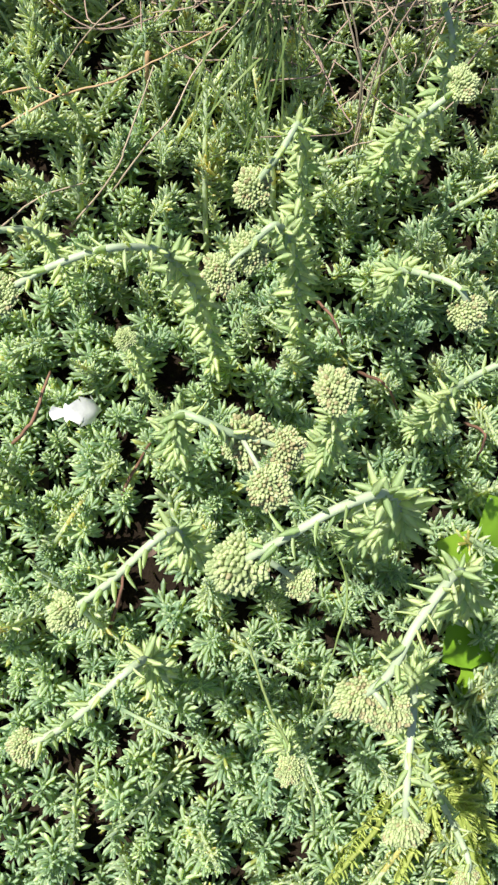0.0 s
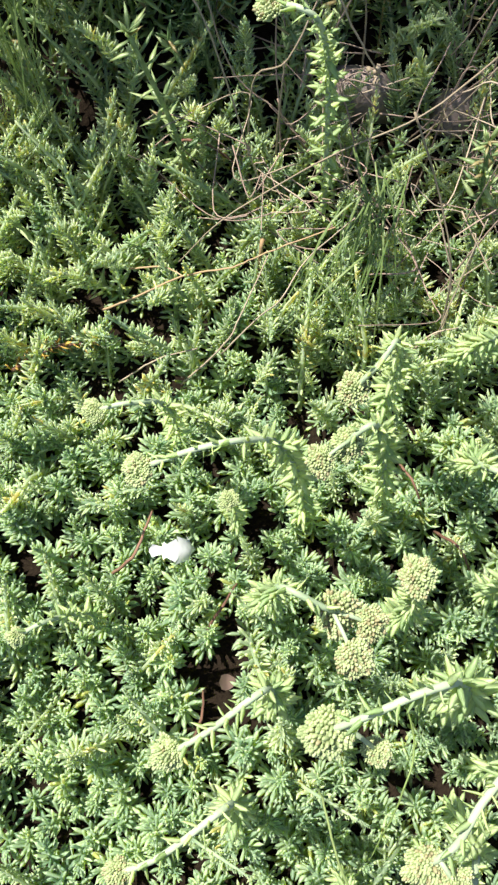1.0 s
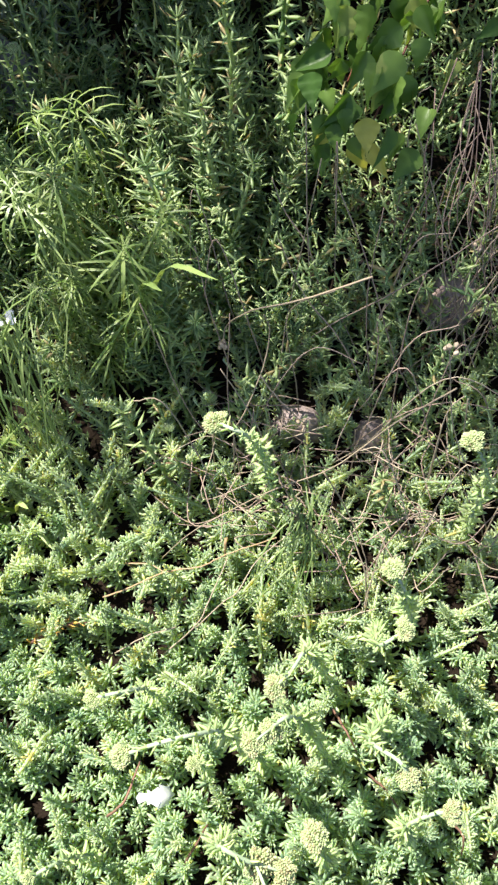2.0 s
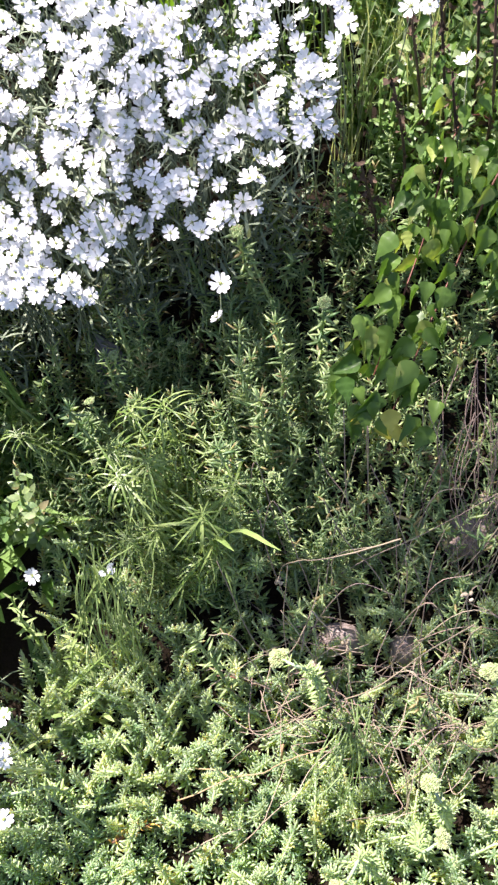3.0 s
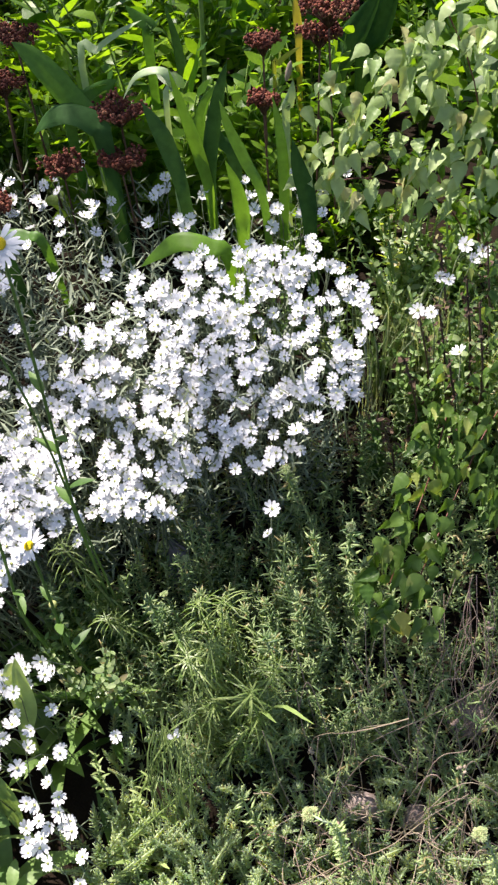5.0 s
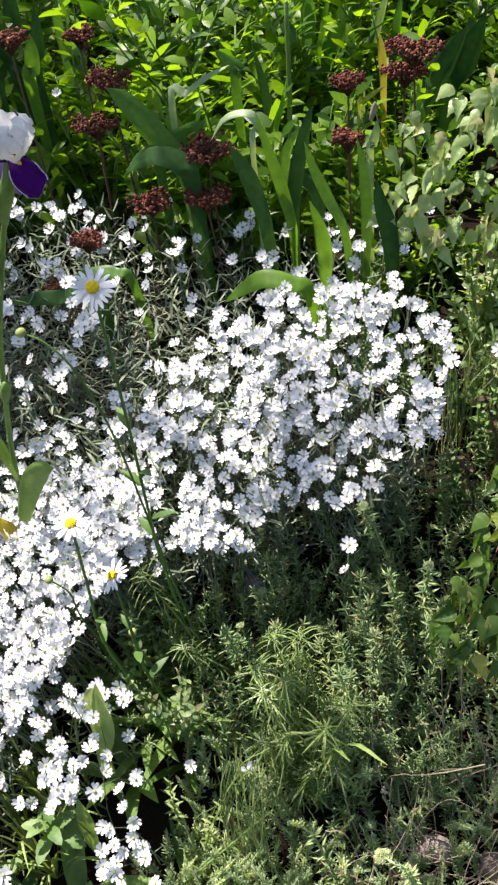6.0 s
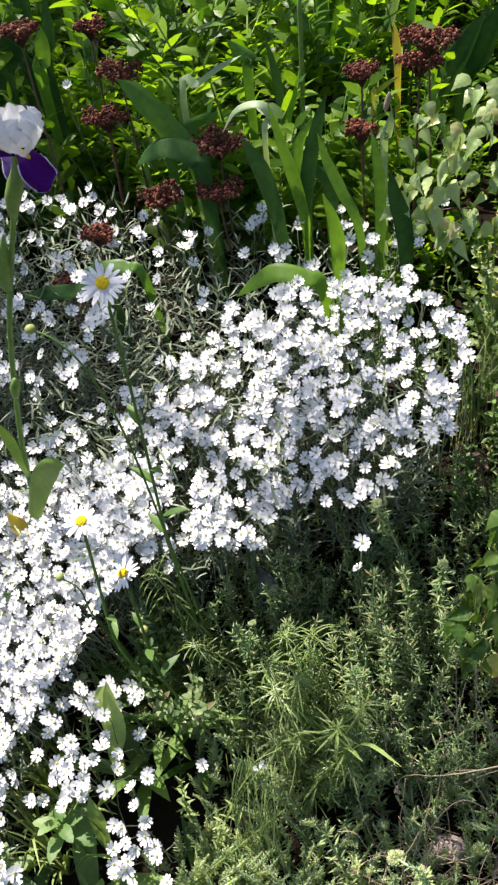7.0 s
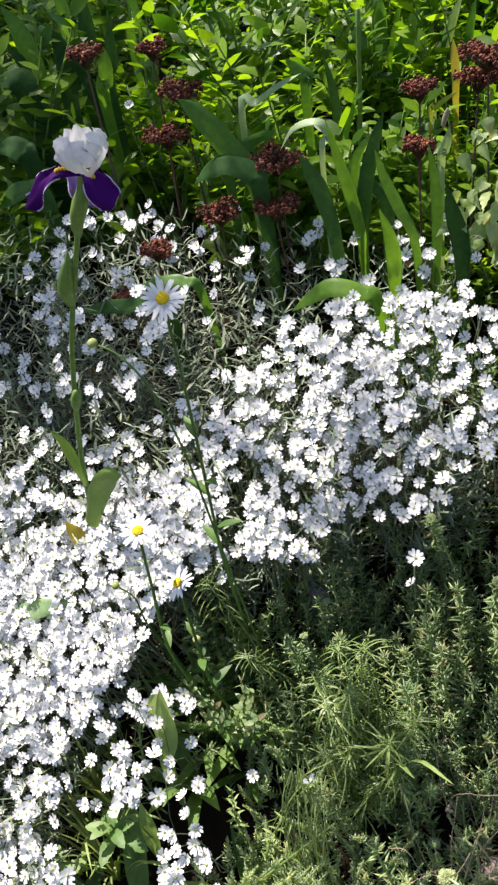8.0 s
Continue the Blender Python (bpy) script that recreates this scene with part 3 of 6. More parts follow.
def understorey():
    """Short shoots between the stems, too many to count."""
    rng = np.random.default_rng(73)
    shapes = []
    for i in range(5):
        r = np.random.default_rng(900 + i)
        h = 0.06 + 0.012 * i
        path = smooth_path([(0, 0, 0), (r.normal(0, 0.01), -0.006, h * 0.5), (r.normal(0, 0.015), -0.016, h)], 4)
        shapes.append(leafed_path(path, 900 + i, 0.0155, 0.0032, 0.15, 1.0, UPRIGHT_LEAVES, 0.55, 0.35))
    groups = {k: ([], [], []) for k in range(5)}
    for i in range(1000):
        x, y = rng.uniform(-0.33, 0.30), rng.uniform(0.53, 0.95)
        if i > 800:
            x, y = rng.uniform(-0.22, 0.05), rng.uniform(0.60, 0.78)
        if rng.random() > on_bank(x, y):
            continue
        turn = turned((math.cos(i), math.sin(i), 0), (rng.normal(0, 0.15), -0.15 + rng.normal(0, 0.15), 1))
        for lst, v in zip(groups[i % 5], (turn, (x, y, ground(x, y) - 0.004), [rng.uniform(0.8, 1.25)])):
            lst.append(v)
    whole("stonecrop_undergrowth", merge([stamped(shapes[k], *g) for k, g in groups.items()]), UPRIGHT, "low green stonecrop shoots filling the bank", "groundcover", kind="stuff")


understorey()

# ---- spurge: soft stems with whorls of thread leaves ----
THREADS = [blade(1.0, 0.046, (0.6, 1.0, 1.0, 0.8, 0.1), bend=b, fold=0.3, twist=w) for b, w in ((1.3, 0.5), (2.5, -0.6), (0.8, 0.3), (2.0, -0.3))]


def spurge_plant(seed, height):
    r = np.random.default_rng(seed)
    t = thing("spurge", (0, 0, 0), "yellow-green spurge with whorls of thread-like leaves", "plant", "spurge plants")
    tip = np.array([r.normal(0, 0.02), -0.03 + r.normal(0, 0.015), height])
    path = smooth_path([(0, 0, 0), tip * (0.2, 0.2, 0.55), tip], 5)
    part("stem", tube(path, 0.0016, 0.0010, 5), SPURGE, t)
    part("leaves", merge([leafed_path(path, seed, 0.036, 0.0022, 0.30, 1.0, THREADS, 0.30, 0.0), leafed_path(smooth_path([tip, tip + unit(tip) * 0.020], 3), seed + 9, 0.036, 0.0011, 0, 1, THREADS, 0.65, 0.45)]), SPURGE, t, kind="stuff")
    return t


def spurges():
    rng = np.random.default_rng(74)
    kinds = [spurge_plant(300 + i, h) for i, h in enumerate((0.18, 0.15, 0.21, 0.13))]
    used = [False] * 4
    heads = [(-0.225, 0.675), (-0.19, 0.665)] + [(-0.092 + rng.normal(0, 0.030), 0.598 + rng.normal(0, 0.026)) for _ in range(19)]
    for i, (x, y) in enumerate(heads):
        k = i % 4
        m = instance_matrix((x, y, ground(x, y) - 0.003), turned((math.cos(i), math.sin(i), 0), (rng.normal(0, 0.14), -0.10, 1)), rng.uniform(0.8, 1.1))
        if used[k]:
            copy_thing(kinds[k], m)
        else:
            kinds[k].matrix_basis = m
            used[k] = True


spurges()

# ---- white cushion: silver leaves under notched white flowers ----


def flower_shapes(r, cup, seed):
    """Five deeply notched petals, each turned and cupped a little differently, round a green eye."""
    q = np.random.default_rng(seed)
    petals = []
    for i in range(5):
        a = i * 2 * math.pi / 5 + q.normal(0, 0.07)
        xs = [(-0.09, 0.10), (0, 0.10), (0.09, 0.10), (-0.265, 0.44), (0, 0.44), (0.265, 0.44), (-0.43, 0.72), (0, 0.72), (0.43, 0.72), (-0.42, 0.92), (-0.02, 0.84), (0.02, 0.84), (0.42, 0.92), (-0.21, 1.03), (0.21, 1.03)]
        lift, long = cup * q.uniform(0.5, 1.5), q.uniform(0.90, 1.08)
        v = np.array([(x * r, y * r * long, lift * r * (y * y) * 0.6 + abs(x) * r * 0.16 - 0.10 * r * max(0.0, y - 0.7)) for x, y in xs])
        f = np.array([(0, 1, 4, 3), (1, 2, 5, 4), (3, 4, 7, 6), (4, 5, 8, 7), (6, 7, 10, 9), (7, 8, 12, 11), (9, 10, 13, -1), (11, 12, 14, -1)])
        turn = np.array([[math.cos(a), -math.sin(a), 0], [math.sin(a), math.cos(a), 0], [0, 0, 1]])
        petals.append(moved((v, f), turn, (0, 0, 0)))
    eye = [moved(pebble(r * 0.17, 0.6, 3, 6), np.eye(3), (0, 0, r * 0.06))]
    for i in range(6):
        a = i * math.pi / 3
        eye.append(tube([(0, 0, 0), (math.cos(a) * r * 0.26, math.sin(a) * r * 0.26, r * 0.24)], r * 0.035, r * 0.05, 3))
    back = rings([[(math.cos(a) * s * r, math.sin(a) * s * r, z * r) for a in np.arange(5) * 2 * math.pi / 5] for s, z in ((0.06, -0.5), (0.17, -0.3), (0.15, 0.0))])
    return merge(petals), merge(eye + [back])


FLOWERS = [flower_shapes(0.0082, c, 60 + i) for i, c in enumerate((0.10, 0.30, 0.55, 0.95))]
SMALL_EYE = merge([moved(pebble(0.0088 * 0.21, 0.55, 3, 6), np.eye(3), (0, 0, 0.0008)), rings([[(math.cos(a) * q, math.sin(a) * q, z) for a in np.arange(5) * 2 * math.pi / 5] for q, z in ((0.0005, -0.0044), (0.0015, -0.0026), (0.0013, 0.0))])])


def bloom(x, y):
    """How thickly the cushion flowers there."""
    if x < -0.84 + 0.10 * relief.noise((y * 7, 2.0, 0.0)) or y < 0.375 + 0.03 * relief.noise((x * 12, 8.0, 0.0)) and x < -0.42:
        return 0.0
    gap = relief.noise((x * 17, y * 17, 4.0))
    clump = relief.noise((x * 42, y * 42, 8.0)) + 0.5 * gap
    if inside(x, y, EDGE):
        if y < 0.50:
            return 0.8 if clump > 0.0 else 0.3
        past = y - float(np.interp(x, (-0.95, -0.49, -0.417, -0.325, -0.30, -0.225, -0.158, -0.11, 0.02), (0.64, 0.70, 0.75, 0.80, 0.85, 0.895, 0.935, 0.98, 0.99)))
        if past > 0.05:
            return 0.75 if clump > 0.26 else 0.04
        if past > -0.02:
            return 0.85 if clump > 0.08 else 0.12
        return 0.25 if gap > 0.24 else 0.40 if clump < -0.10 and y > 0.74 else 0.95
    if -0.68 < x < -0.02 and 0.93 < y < 1.16:
        return 0.8 if relief.noise((x * 42, y * 42, 6.0)) > (0.30 if x < -0.42 else 0.40) else 0.01
    return 0.0


def white_cushion():
    rng = np.random.default_rng(75)
    base = thing("snow_in_summer", (-0.2, 0.75, ground(-0.2, 0.75)), "silver-leaved cushion plant covered in small white notched flowers", "flowering plant")
    origin = np.array(base.location)
    petal_meshes = [mesh_of("flower", f[0], WHITE) for f in FLOWERS]
    eye_meshes = [mesh_of("centre", f[1], EYE_GREEN) for f in FLOWERS]
    spots, step = [], 0.0096
    for j, y in enumerate(np.arange(0.34, 1.15, step * 0.87)):
        for x in np.arange(-0.95, 0.04, step):
            px, py = x + (j % 2) * step / 2 + rng.normal(0, 0.005), y + rng.normal(0, 0.005)
            for _ in range(2 if rng.random() < (0.7 if px < -0.22 and py < 0.74 else 0.1) else 1):
                if rng.random() > bloom(px, py) * 0.92:
                    continue
                spots.append((px + rng.normal(0, 0.002), py, cushion(py) + rng.normal(0, 0.009) + 0.014 * relief.noise((px * 20, py * 20, 2.0))))
    clusters = ((-0.244, 0.475, 0.199), (-0.217, 0.456, 0.185), (-0.222, 0.45, 0.18), (-0.231, 0.42, 0.162), (-0.209, 0.382, 0.139), (-0.215, 0.365, 0.125), (-0.203, 0.352, 0.120), (-0.205, 0.368, 0.13), (-0.32, 0.477, 0.201), (-0.31, 0.475, 0.20), (-0.30, 0.482, 0.205), (-0.333, 0.485, 0.205), (-0.295, 0.462, 0.19), (-0.285, 0.544, 0.242), (-0.295, 0.535, 0.236), (-0.309, 0.552, 0.25), (-0.36, 0.522, 0.23), (-0.345, 0.53, 0.235), (-0.29, 0.53, 0.225), (-0.275, 0.50, 0.22), (-0.33, 0.45, 0.185), (-0.25, 0.42, 0.165))
    for cx, cy, cz in clusters:
        spots += [(cx + rng.normal(0, 0.017), cy + rng.normal(0, 0.015), cz + rng.normal(0, 0.014)) for _ in range(4)]
    single = [(-0.170, 0.499, 0.244), (-0.056, 0.712, 0.357), (-0.059, 0.702, 0.330), (-0.102, 0.746, 0.376), (-0.077, 0.751, 0.375), (-0.066, 0.752, 0.388), (0.071, 0.915, 0.482), (0.118, 0.874, 0.459), (0.085, 0.90, 0.49), (0.134, 0.986, 0.52), (0.125, 0.975, 0.515), (0.115, 0.99, 0.525), (0.10, 0.955, 0.50), (0.09, 0.96, 0.50), (-0.538, 1.15, 0.684)]
    spots += single
    order = sorted(range(len(spots)), key=lambda i: abs(spots[i][0] + 0.15) + abs(spots[i][1] - 0.8))
    near = set(order[:280]) | set(range(len(spots) - len(single), len(spots)))
    far = {k: ([], [], []) for k in range(len(FLOWERS))}
    stems = []
    for i, (x, y, z) in enumerate(spots):
        n = unit([0.05 + rng.normal(0, 0.36), -0.62 + rng.normal(0, 0.34), 0.75])
        turn = turned(np.array([rng.normal(), rng.normal(), rng.normal()]), n)
        turn = np.stack([turn[:, 0], np.cross(n, turn[:, 0]), n], 1)
        k, size = int(rng.integers(len(FLOWERS))), rng.uniform(0.76, 1.10)
        p = np.array([x, y, z]) - origin
        foot = p + np.array([rng.normal(0, 0.012), 0.02 + rng.normal(0, 0.015), -rng.uniform(0.05, 0.09)])
        stems.append(tube(np.array([foot, (foot + p) / 2 - n * 0.008 + (0, 0, 0.01), p - n * 0.004]), 0.0007, 0.0006, 3))
        if i in near:
            ob = new("flower", petal_meshes[k])
            ob.parent = base
            ob.matrix_basis = instance_matrix(p, turn, size)
            eye = new("centre", eye_meshes[k])
            eye.parent = ob
        else:
            for lst, v in zip(far[k], (turn, p, [size])):
                lst.append(v)
    part("flower_mass", merge([stamped(FLOWERS[k][0], *far[k]) for k in far]), WHITE, base, kind="stuff")
    part("centre_mass", stamped(SMALL_EYE, *[sum((far[k][m] for k in far), []) for m in range(3)]), EYE_GREEN, base, kind="stuff")
    part("stem_mass", merge(stems), SILVER, base, "thin grey-green flower stems", kind="stuff")
    protos = [blade(1.0, 0.135, (0.6, 1.0, 0.85, 0.05), bend=b, fold=0.25) for b in (0.2, 0.8, -0.3)]
    groups = {k: ([], [], []) for k in range(3)}
    count = 0
    while count < 3300:
        x, y = rng.uniform(-0.98, 0.06), rng.uniform(0.33, 1.18)
        if not (inside(x, y - 0.03, EDGE) and inside(x + 0.03, y, EDGE) or (-0.98 < x < -0.10 and 0.92 < y < 1.19)):
            continue
        count += 1
        if y > 0.93 and rng.random() < 0.62:
            continue
        low = ground(x, y)
        high = cushion(y) - rng.uniform(0.006, 0.05)
        s0 = rng.uniform(0.2, 0.5)
        tip = np.array([x + rng.normal(0, 0.02), y - 0.02 + rng.normal(0, 0.02), max(high, low + 0.02)])
        foot = np.array([x, y, low])
        for s in np.arange(s0, 1.01, 0.11):
            p = foot + (tip - foot) * s
            a = rng.uniform(0, 6.28)
            for b in (a, a + math.pi):
                way = np.array([math.cos(b), math.sin(b), 0.75 + rng.normal(0, 0.35)])
                k = int(rng.integers(3))
                for lst, v in zip(groups[k], (turned(way, UP), p - origin, [rng.uniform(0.012, 0.026)])):
                    lst.append(v)
    part("leaves", merge([stamped(protos[k], *g) for k, g in groups.items()]), SILVER, base, "narrow silver-grey leaves", kind="stuff")


white_cushion()

# ---- vine with heart-shaped leaves on the bank ----
HEART = (0.28, 0.80, 0.98, 1.0, 0.94, 0.84, 0.72, 0.59, 0.46, 0.34, 0.23, 0.14, 0.07, 0.0)
HEARTS = [blade(1.0, wd, HEART, bend=b, fold=f, across=5, wave=w) for wd, b, f, w in ((0.62, 0.5, 0.45, 0.04), (0.56, 0.9, 0.6, 0.03), (0.66, -0.2, 0.3, 0.05), (0.60, 0.7, -0.3, 0.04), (0.50, 0.2, 0.8, 0.03))]


def vine(name_label, spots, stems, materials, size, group="", seed=90, loose=1.0):
    rng = np.random.default_rng(seed)
    foot = np.array(stems[0][0])
    t = thing("climbing_vine", foot, name_label, "vine", group)
    for s in stems:
        part("stem", tube(smooth_path([np.array(p) - foot for p in s], 6), 0.0011, 0.0007, 5), RED_STEM, t, "thin reddish stem")
    meshes = {}
    for x, y, z, m in spots:
        k = int(rng.integers(5))
        if (k, m) not in meshes:
            meshes[(k, m)] = mesh_of("leaf", HEARTS[k], materials[m])
        way = unit([rng.normal(-0.15, 0.42), -0.55 + rng.normal(0, 0.25), -0.62 + rng.normal(0, 0.25)])
        turn = turned(way, unit([rng.normal(0, 0.7) * loose, -0.55 + rng.normal(0, 0.5) * loose, 0.62 + rng.normal(0, 0.3) * loose]))
        if m:
            way, turn = None, turned(unit([rng.normal(0, 0.25), -0.30, -0.92]), unit([rng.normal(0, 0.3), -0.9, 0.35]))
        ob = new("leaf", meshes[(k, m)])
        ob.parent = t
        ob.matrix_basis = instance_matrix(np.array([x, y, z]) - foot, turn, size * rng.uniform(0.6, 1.15) * (1.1 if y < 0.72 else 0.72 if 0.87 < y < 1.05 else 1.0))


def vines():
    rng = np.random.default_rng(76)
    low = []
    while len(low) < 250:
        y = rng.uniform(0.655, 0.90)
        left = np.interp(y, (0.60, 0.68, 0.78, 0.85, 0.99), (0.055, 0.035, 0.075, 0.09, 0.115))
        x = left + rng.uniform(0, 1) ** 1.3 * 0.15
        if y < 0.72 and x > 0.125:
            continue
        z = 0.262 + 0.62 * (y - 0.617) - abs(rng.normal(0, 0.026)) + 0.012
        low.append((x, y, z, 0))
    for _ in range(110):
        x, y = rng.uniform(0.085, 0.26), rng.uniform(0.87, 1.04)
        low.append((x, y, 0.262 + 0.62 * (y - 0.617) + rng.normal(0.0, 0.02), 0))
    low += [(0.060, 0.660, 0.272, 1), (0.080, 0.664, 0.262, 1), (0.092, 0.660, 0.268, 1), (0.098, 0.660, 0.282, 0), (0.070, 0.662, 0.290, 0), (0.110, 0.662, 0.275, 0), (0.085, 0.656, 0.290, 1), (0.12, 0.664, 0.262, 0)]
    vine("trailing vine with green heart-shaped leaves hanging down the bank", low,
         [[(0.22, 0.98, 0.30), (0.17, 0.88, 0.385), (0.12, 0.76, 0.320), (0.085, 0.665, 0.262)], [(0.22, 0.98, 0.30), (0.20, 0.84, 0.365), (0.18, 0.72, 0.285)], [(0.22, 0.98, 0.30), (0.13, 0.90, 0.40), (0.10, 0.80, 0.34), (0.07, 0.70, 0.28)]], (VINE, VINE_GOLD), 0.0255)
    high = []
    while len(high) < 320:
        x, z = rng.uniform(-0.085, 0.22), rng.uniform(0.525, 0.74)
        if z > 0.635 + 0.85 * (x + 0.085) + rng.normal(0, 0.02):
            continue
        high.append((x, 1.06 + abs(rng.normal(0, 0.03)) + 0.12 * (z - 0.5), z, 0))
    vine("vine with pale green heart-shaped leaves climbing over the bed", high,
         [[(0.15, 1.22, 0.34), (0.10, 1.13, 0.50), (0.0, 1.08, 0.56), (-0.08, 1.08, 0.54)], [(0.15, 1.22, 0.34), (0.12, 1.22, 0.6), (0.05, 1.24, 0.74)], [(0.15, 1.22, 0.34), (0.2, 1.2, 0.55), (0.24, 1.2, 0.7)]], (VINE_PALE,), 0.029, loose=0.6)


vines()

# ---- bed on top: bright leafy plants, iris leaves, last year's dry heads ----
OVAL = (0.20, 0.86, 1.0, 0.72, 0.05)
OVALS = [blade(1.0, 0.46, OVAL, bend=b, fold=f, across=3, wave=w) for b, f, w in ((0.4, 0.2, 0.02), (0.9, 0.25, 0.03), (0.1, 0.1, 0.04), (0.6, -0.1, 0.02))]


def leafy_plant(seed, height, leaves, wide, leaf=0.052, label="bushy perennial with bright green oval leaves", group="leafy plants of the upper bed", material=None, each=17):
    r = np.random.default_rng(seed)
    t = thing("leafy_perennial", (0, 0, 0), label, "plant", group)
    groups = {k: ([], [], []) for k in range(4)}
    for i in range(max(5, leaves // 14)):
        a = r.uniform(0, 6.28)
        tip = np.array([math.cos(a) * wide * r.uniform(0.1, 1), math.sin(a) * wide * r.uniform(0.1, 1), height * r.uniform(0.55, 1.08)])
        path = smooth_path([(0, 0, 0), tip * (0.35, 0.35, 0.55), tip], 4)
        part("stem", tube(path, 0.0022, 0.0011, 4), IRIS_STEM, t)
        for j in range(each):
            s = 0.30 + 0.70 * j / (each - 1)
            p = np.array([np.interp(s * (len(path) - 1), range(len(path)), path[:, k]) for k in range(3)])
            b = j * 1.57 + r.normal(0, 0.4) + i
            k = int(r.integers(4))
            for lst, v in zip(groups[k], (turned((math.cos(b), math.sin(b), 0.30 + 0.7 * s * s + r.normal(0, 0.25)), UP + (0, -0.7, 0)), p, [leaf * r.uniform(0.6, 1.1) * (1.1 - 0.40 * s)])):
                lst.append(v)
    part("leaves", merge([stamped(OVALS[k], *g) for k, g in groups.items() if g[0]]), material or SHRUB, t, kind="stuff")
    return t


def leafy_bed():
    rng = np.random.default_rng(77)
    kinds = [leafy_plant(500 + i, h, n, w) for i, (h, n, w) in enumerate(((0.26, 126, 0.12), (0.22, 126, 0.13), (0.30, 140, 0.14), (0.19, 112, 0.11)))]
    used = [False] * 4
    for j, y in enumerate(np.arange(1.06, 2.9, 0.115)):
        for x in np.arange(-2.3, 0.60, 0.12):
            px, py = x + (j % 2) * 0.06 + rng.normal(0, 0.025), y + rng.normal(0, 0.025)
            if px < -0.28 - 0.75 * (py - 0.1) or px > 0.42 + 0.12 * relief.noise((py * 4, 1.0, 0.0)) or py > 2.7 + 0.2 * relief.noise((px * 3, 5.0, 0.0)) or py < 1.16 or (py < 1.17 and -0.62 < px < -0.20):
                continue
            k = int(rng.integers(4))
            m = instance_matrix((px, py, ground(px, py) - 0.01), turned((math.cos(px * 77), math.sin(px * 77), 0), (rng.normal(0, 0.08), rng.normal(0, 0.08), 1)), rng.uniform(0.85, 1.15) * (0.66 if -0.62 < px < 0.25 and py < 1.22 else 0.62 if -0.34 < px < 0.12 and py < 1.62 else 1.08))
            if used[k]:
                copy_thing(kinds[k], m)
            else:
                kinds[k].matrix_basis = m
                used[k] = True
    for i, (px, py) in enumerate(((-0.36, 1.33), (-0.29, 1.36), (-0.23, 1.32), (-0.17, 1.35), (-0.11, 1.31), (-0.05, 1.34), (-0.42, 1.28), (-0.14, 1.24), (-0.30, 1.26), (0.0, 1.30), (-0.21, 1.27), (-0.50, 1.32))):
        copy_thing(kinds[(2, 0, 2, 0)[i % 4]], instance_matrix((px, py, ground(px, py) - 0.01), turned((math.cos(i), math.sin(i), 0), (0, -0.1, 1)), (0.78 if px > -0.32 else 1.10) if py > 1.29 else 0.72))


leafy_bed()


def right_edge():
    """Small-leaved plants and withered stems between the cushion and the vine."""
    rng = np.random.default_rng(78)
    kinds = [leafy_plant(560 + i, h, 84, 0.05, 0.017, "small-leaved green plant at the edge of the white cushion", "small-leaved plants of the bank", (UPRIGHT, HERB_PALE, HERB)[i], 21) for i, h in enumerate((0.15, 0.18, 0.13))]
    for i in range(84):
        x, y = rng.uniform(0.03, 0.27), rng.uniform(0.84, 1.16)
        if i > 64:
            x, y = rng.uniform(-0.10, 0.12), rng.uniform(1.0, 1.2)
        m = instance_matrix((x, y, ground(x, y) - 0.005), turned((math.cos(i * 2.3), math.sin(i * 2.3), 0), (rng.normal(0, 0.1), -0.12, 1)), rng.uniform(0.8, 1.15))
        if i < 3:
            kinds[i].matrix_basis = m
        else:
            copy_thing(kinds[i % 3], m)
    for i in range(5):
        x, y = rng.uniform(-0.32, -0.205), rng.uniform(0.59, 0.69)
        copy_thing(kinds[i % 2], instance_matrix((x, y, ground(x, y) - 0.005), turned((math.cos(i * 2.3), math.sin(i * 2.3), 0), (rng.normal(0, 0.1), -0.12, 1)), rng.uniform(0.7, 1.0)))
    for x, y, h in ((0.105, 0.93, 0.24), (0.085, 0.96, 0.20), (0.13, 0.95, 0.26), (0.055, 0.87, 0.16), (0.145, 0.93, 0.25), (0.075, 0.92, 0.18), (0.15, 1.0, 0.26), (0.12, 0.90, 0.21), (0.10, 1.02, 0.24)):
        foot = np.array((x, y, ground(x, y)))
        t = thing("withered_stem", foot, "dark brown withered stem with crumpled dead leaves", "dead plant", "withered stems")
        path = smooth_path([(0, 0, 0), (0.006, -0.012, h * 0.5), (-0.012, -0.03, h)], 6)
        part("stem", tube(path, 0.0018, 0.0011, 5), WITHERED, t)
        r = np.random.default_rng(int(x * 1000))
        crumpled = [blade(1.0, 0.5, (0.3, 0.9, 0.7, 1.0, 0.4), bend=b, fold=0.7, wave=0.2) for b in (1.8, 2.6, -1.2)]
        for j in range(34):
            p = path[int(r.integers(3, len(path)))] + r.normal(0, 0.003, 3)
            part("dead_leaf", moved(crumpled[j % 3], turned(r.normal(0, 1, 3) - (0, 0, 0.6), r.normal(0, 1, 3)), p, r.uniform(0.005, 0.011)), WITHERED, t)


right_edge()

SWORD = (0.40, 0.52, 0.68, 0.84, 0.96, 1.0, 0.92, 0.74, 0.45, 0.0)
LAID = (0.1, -0.5, 0.8)


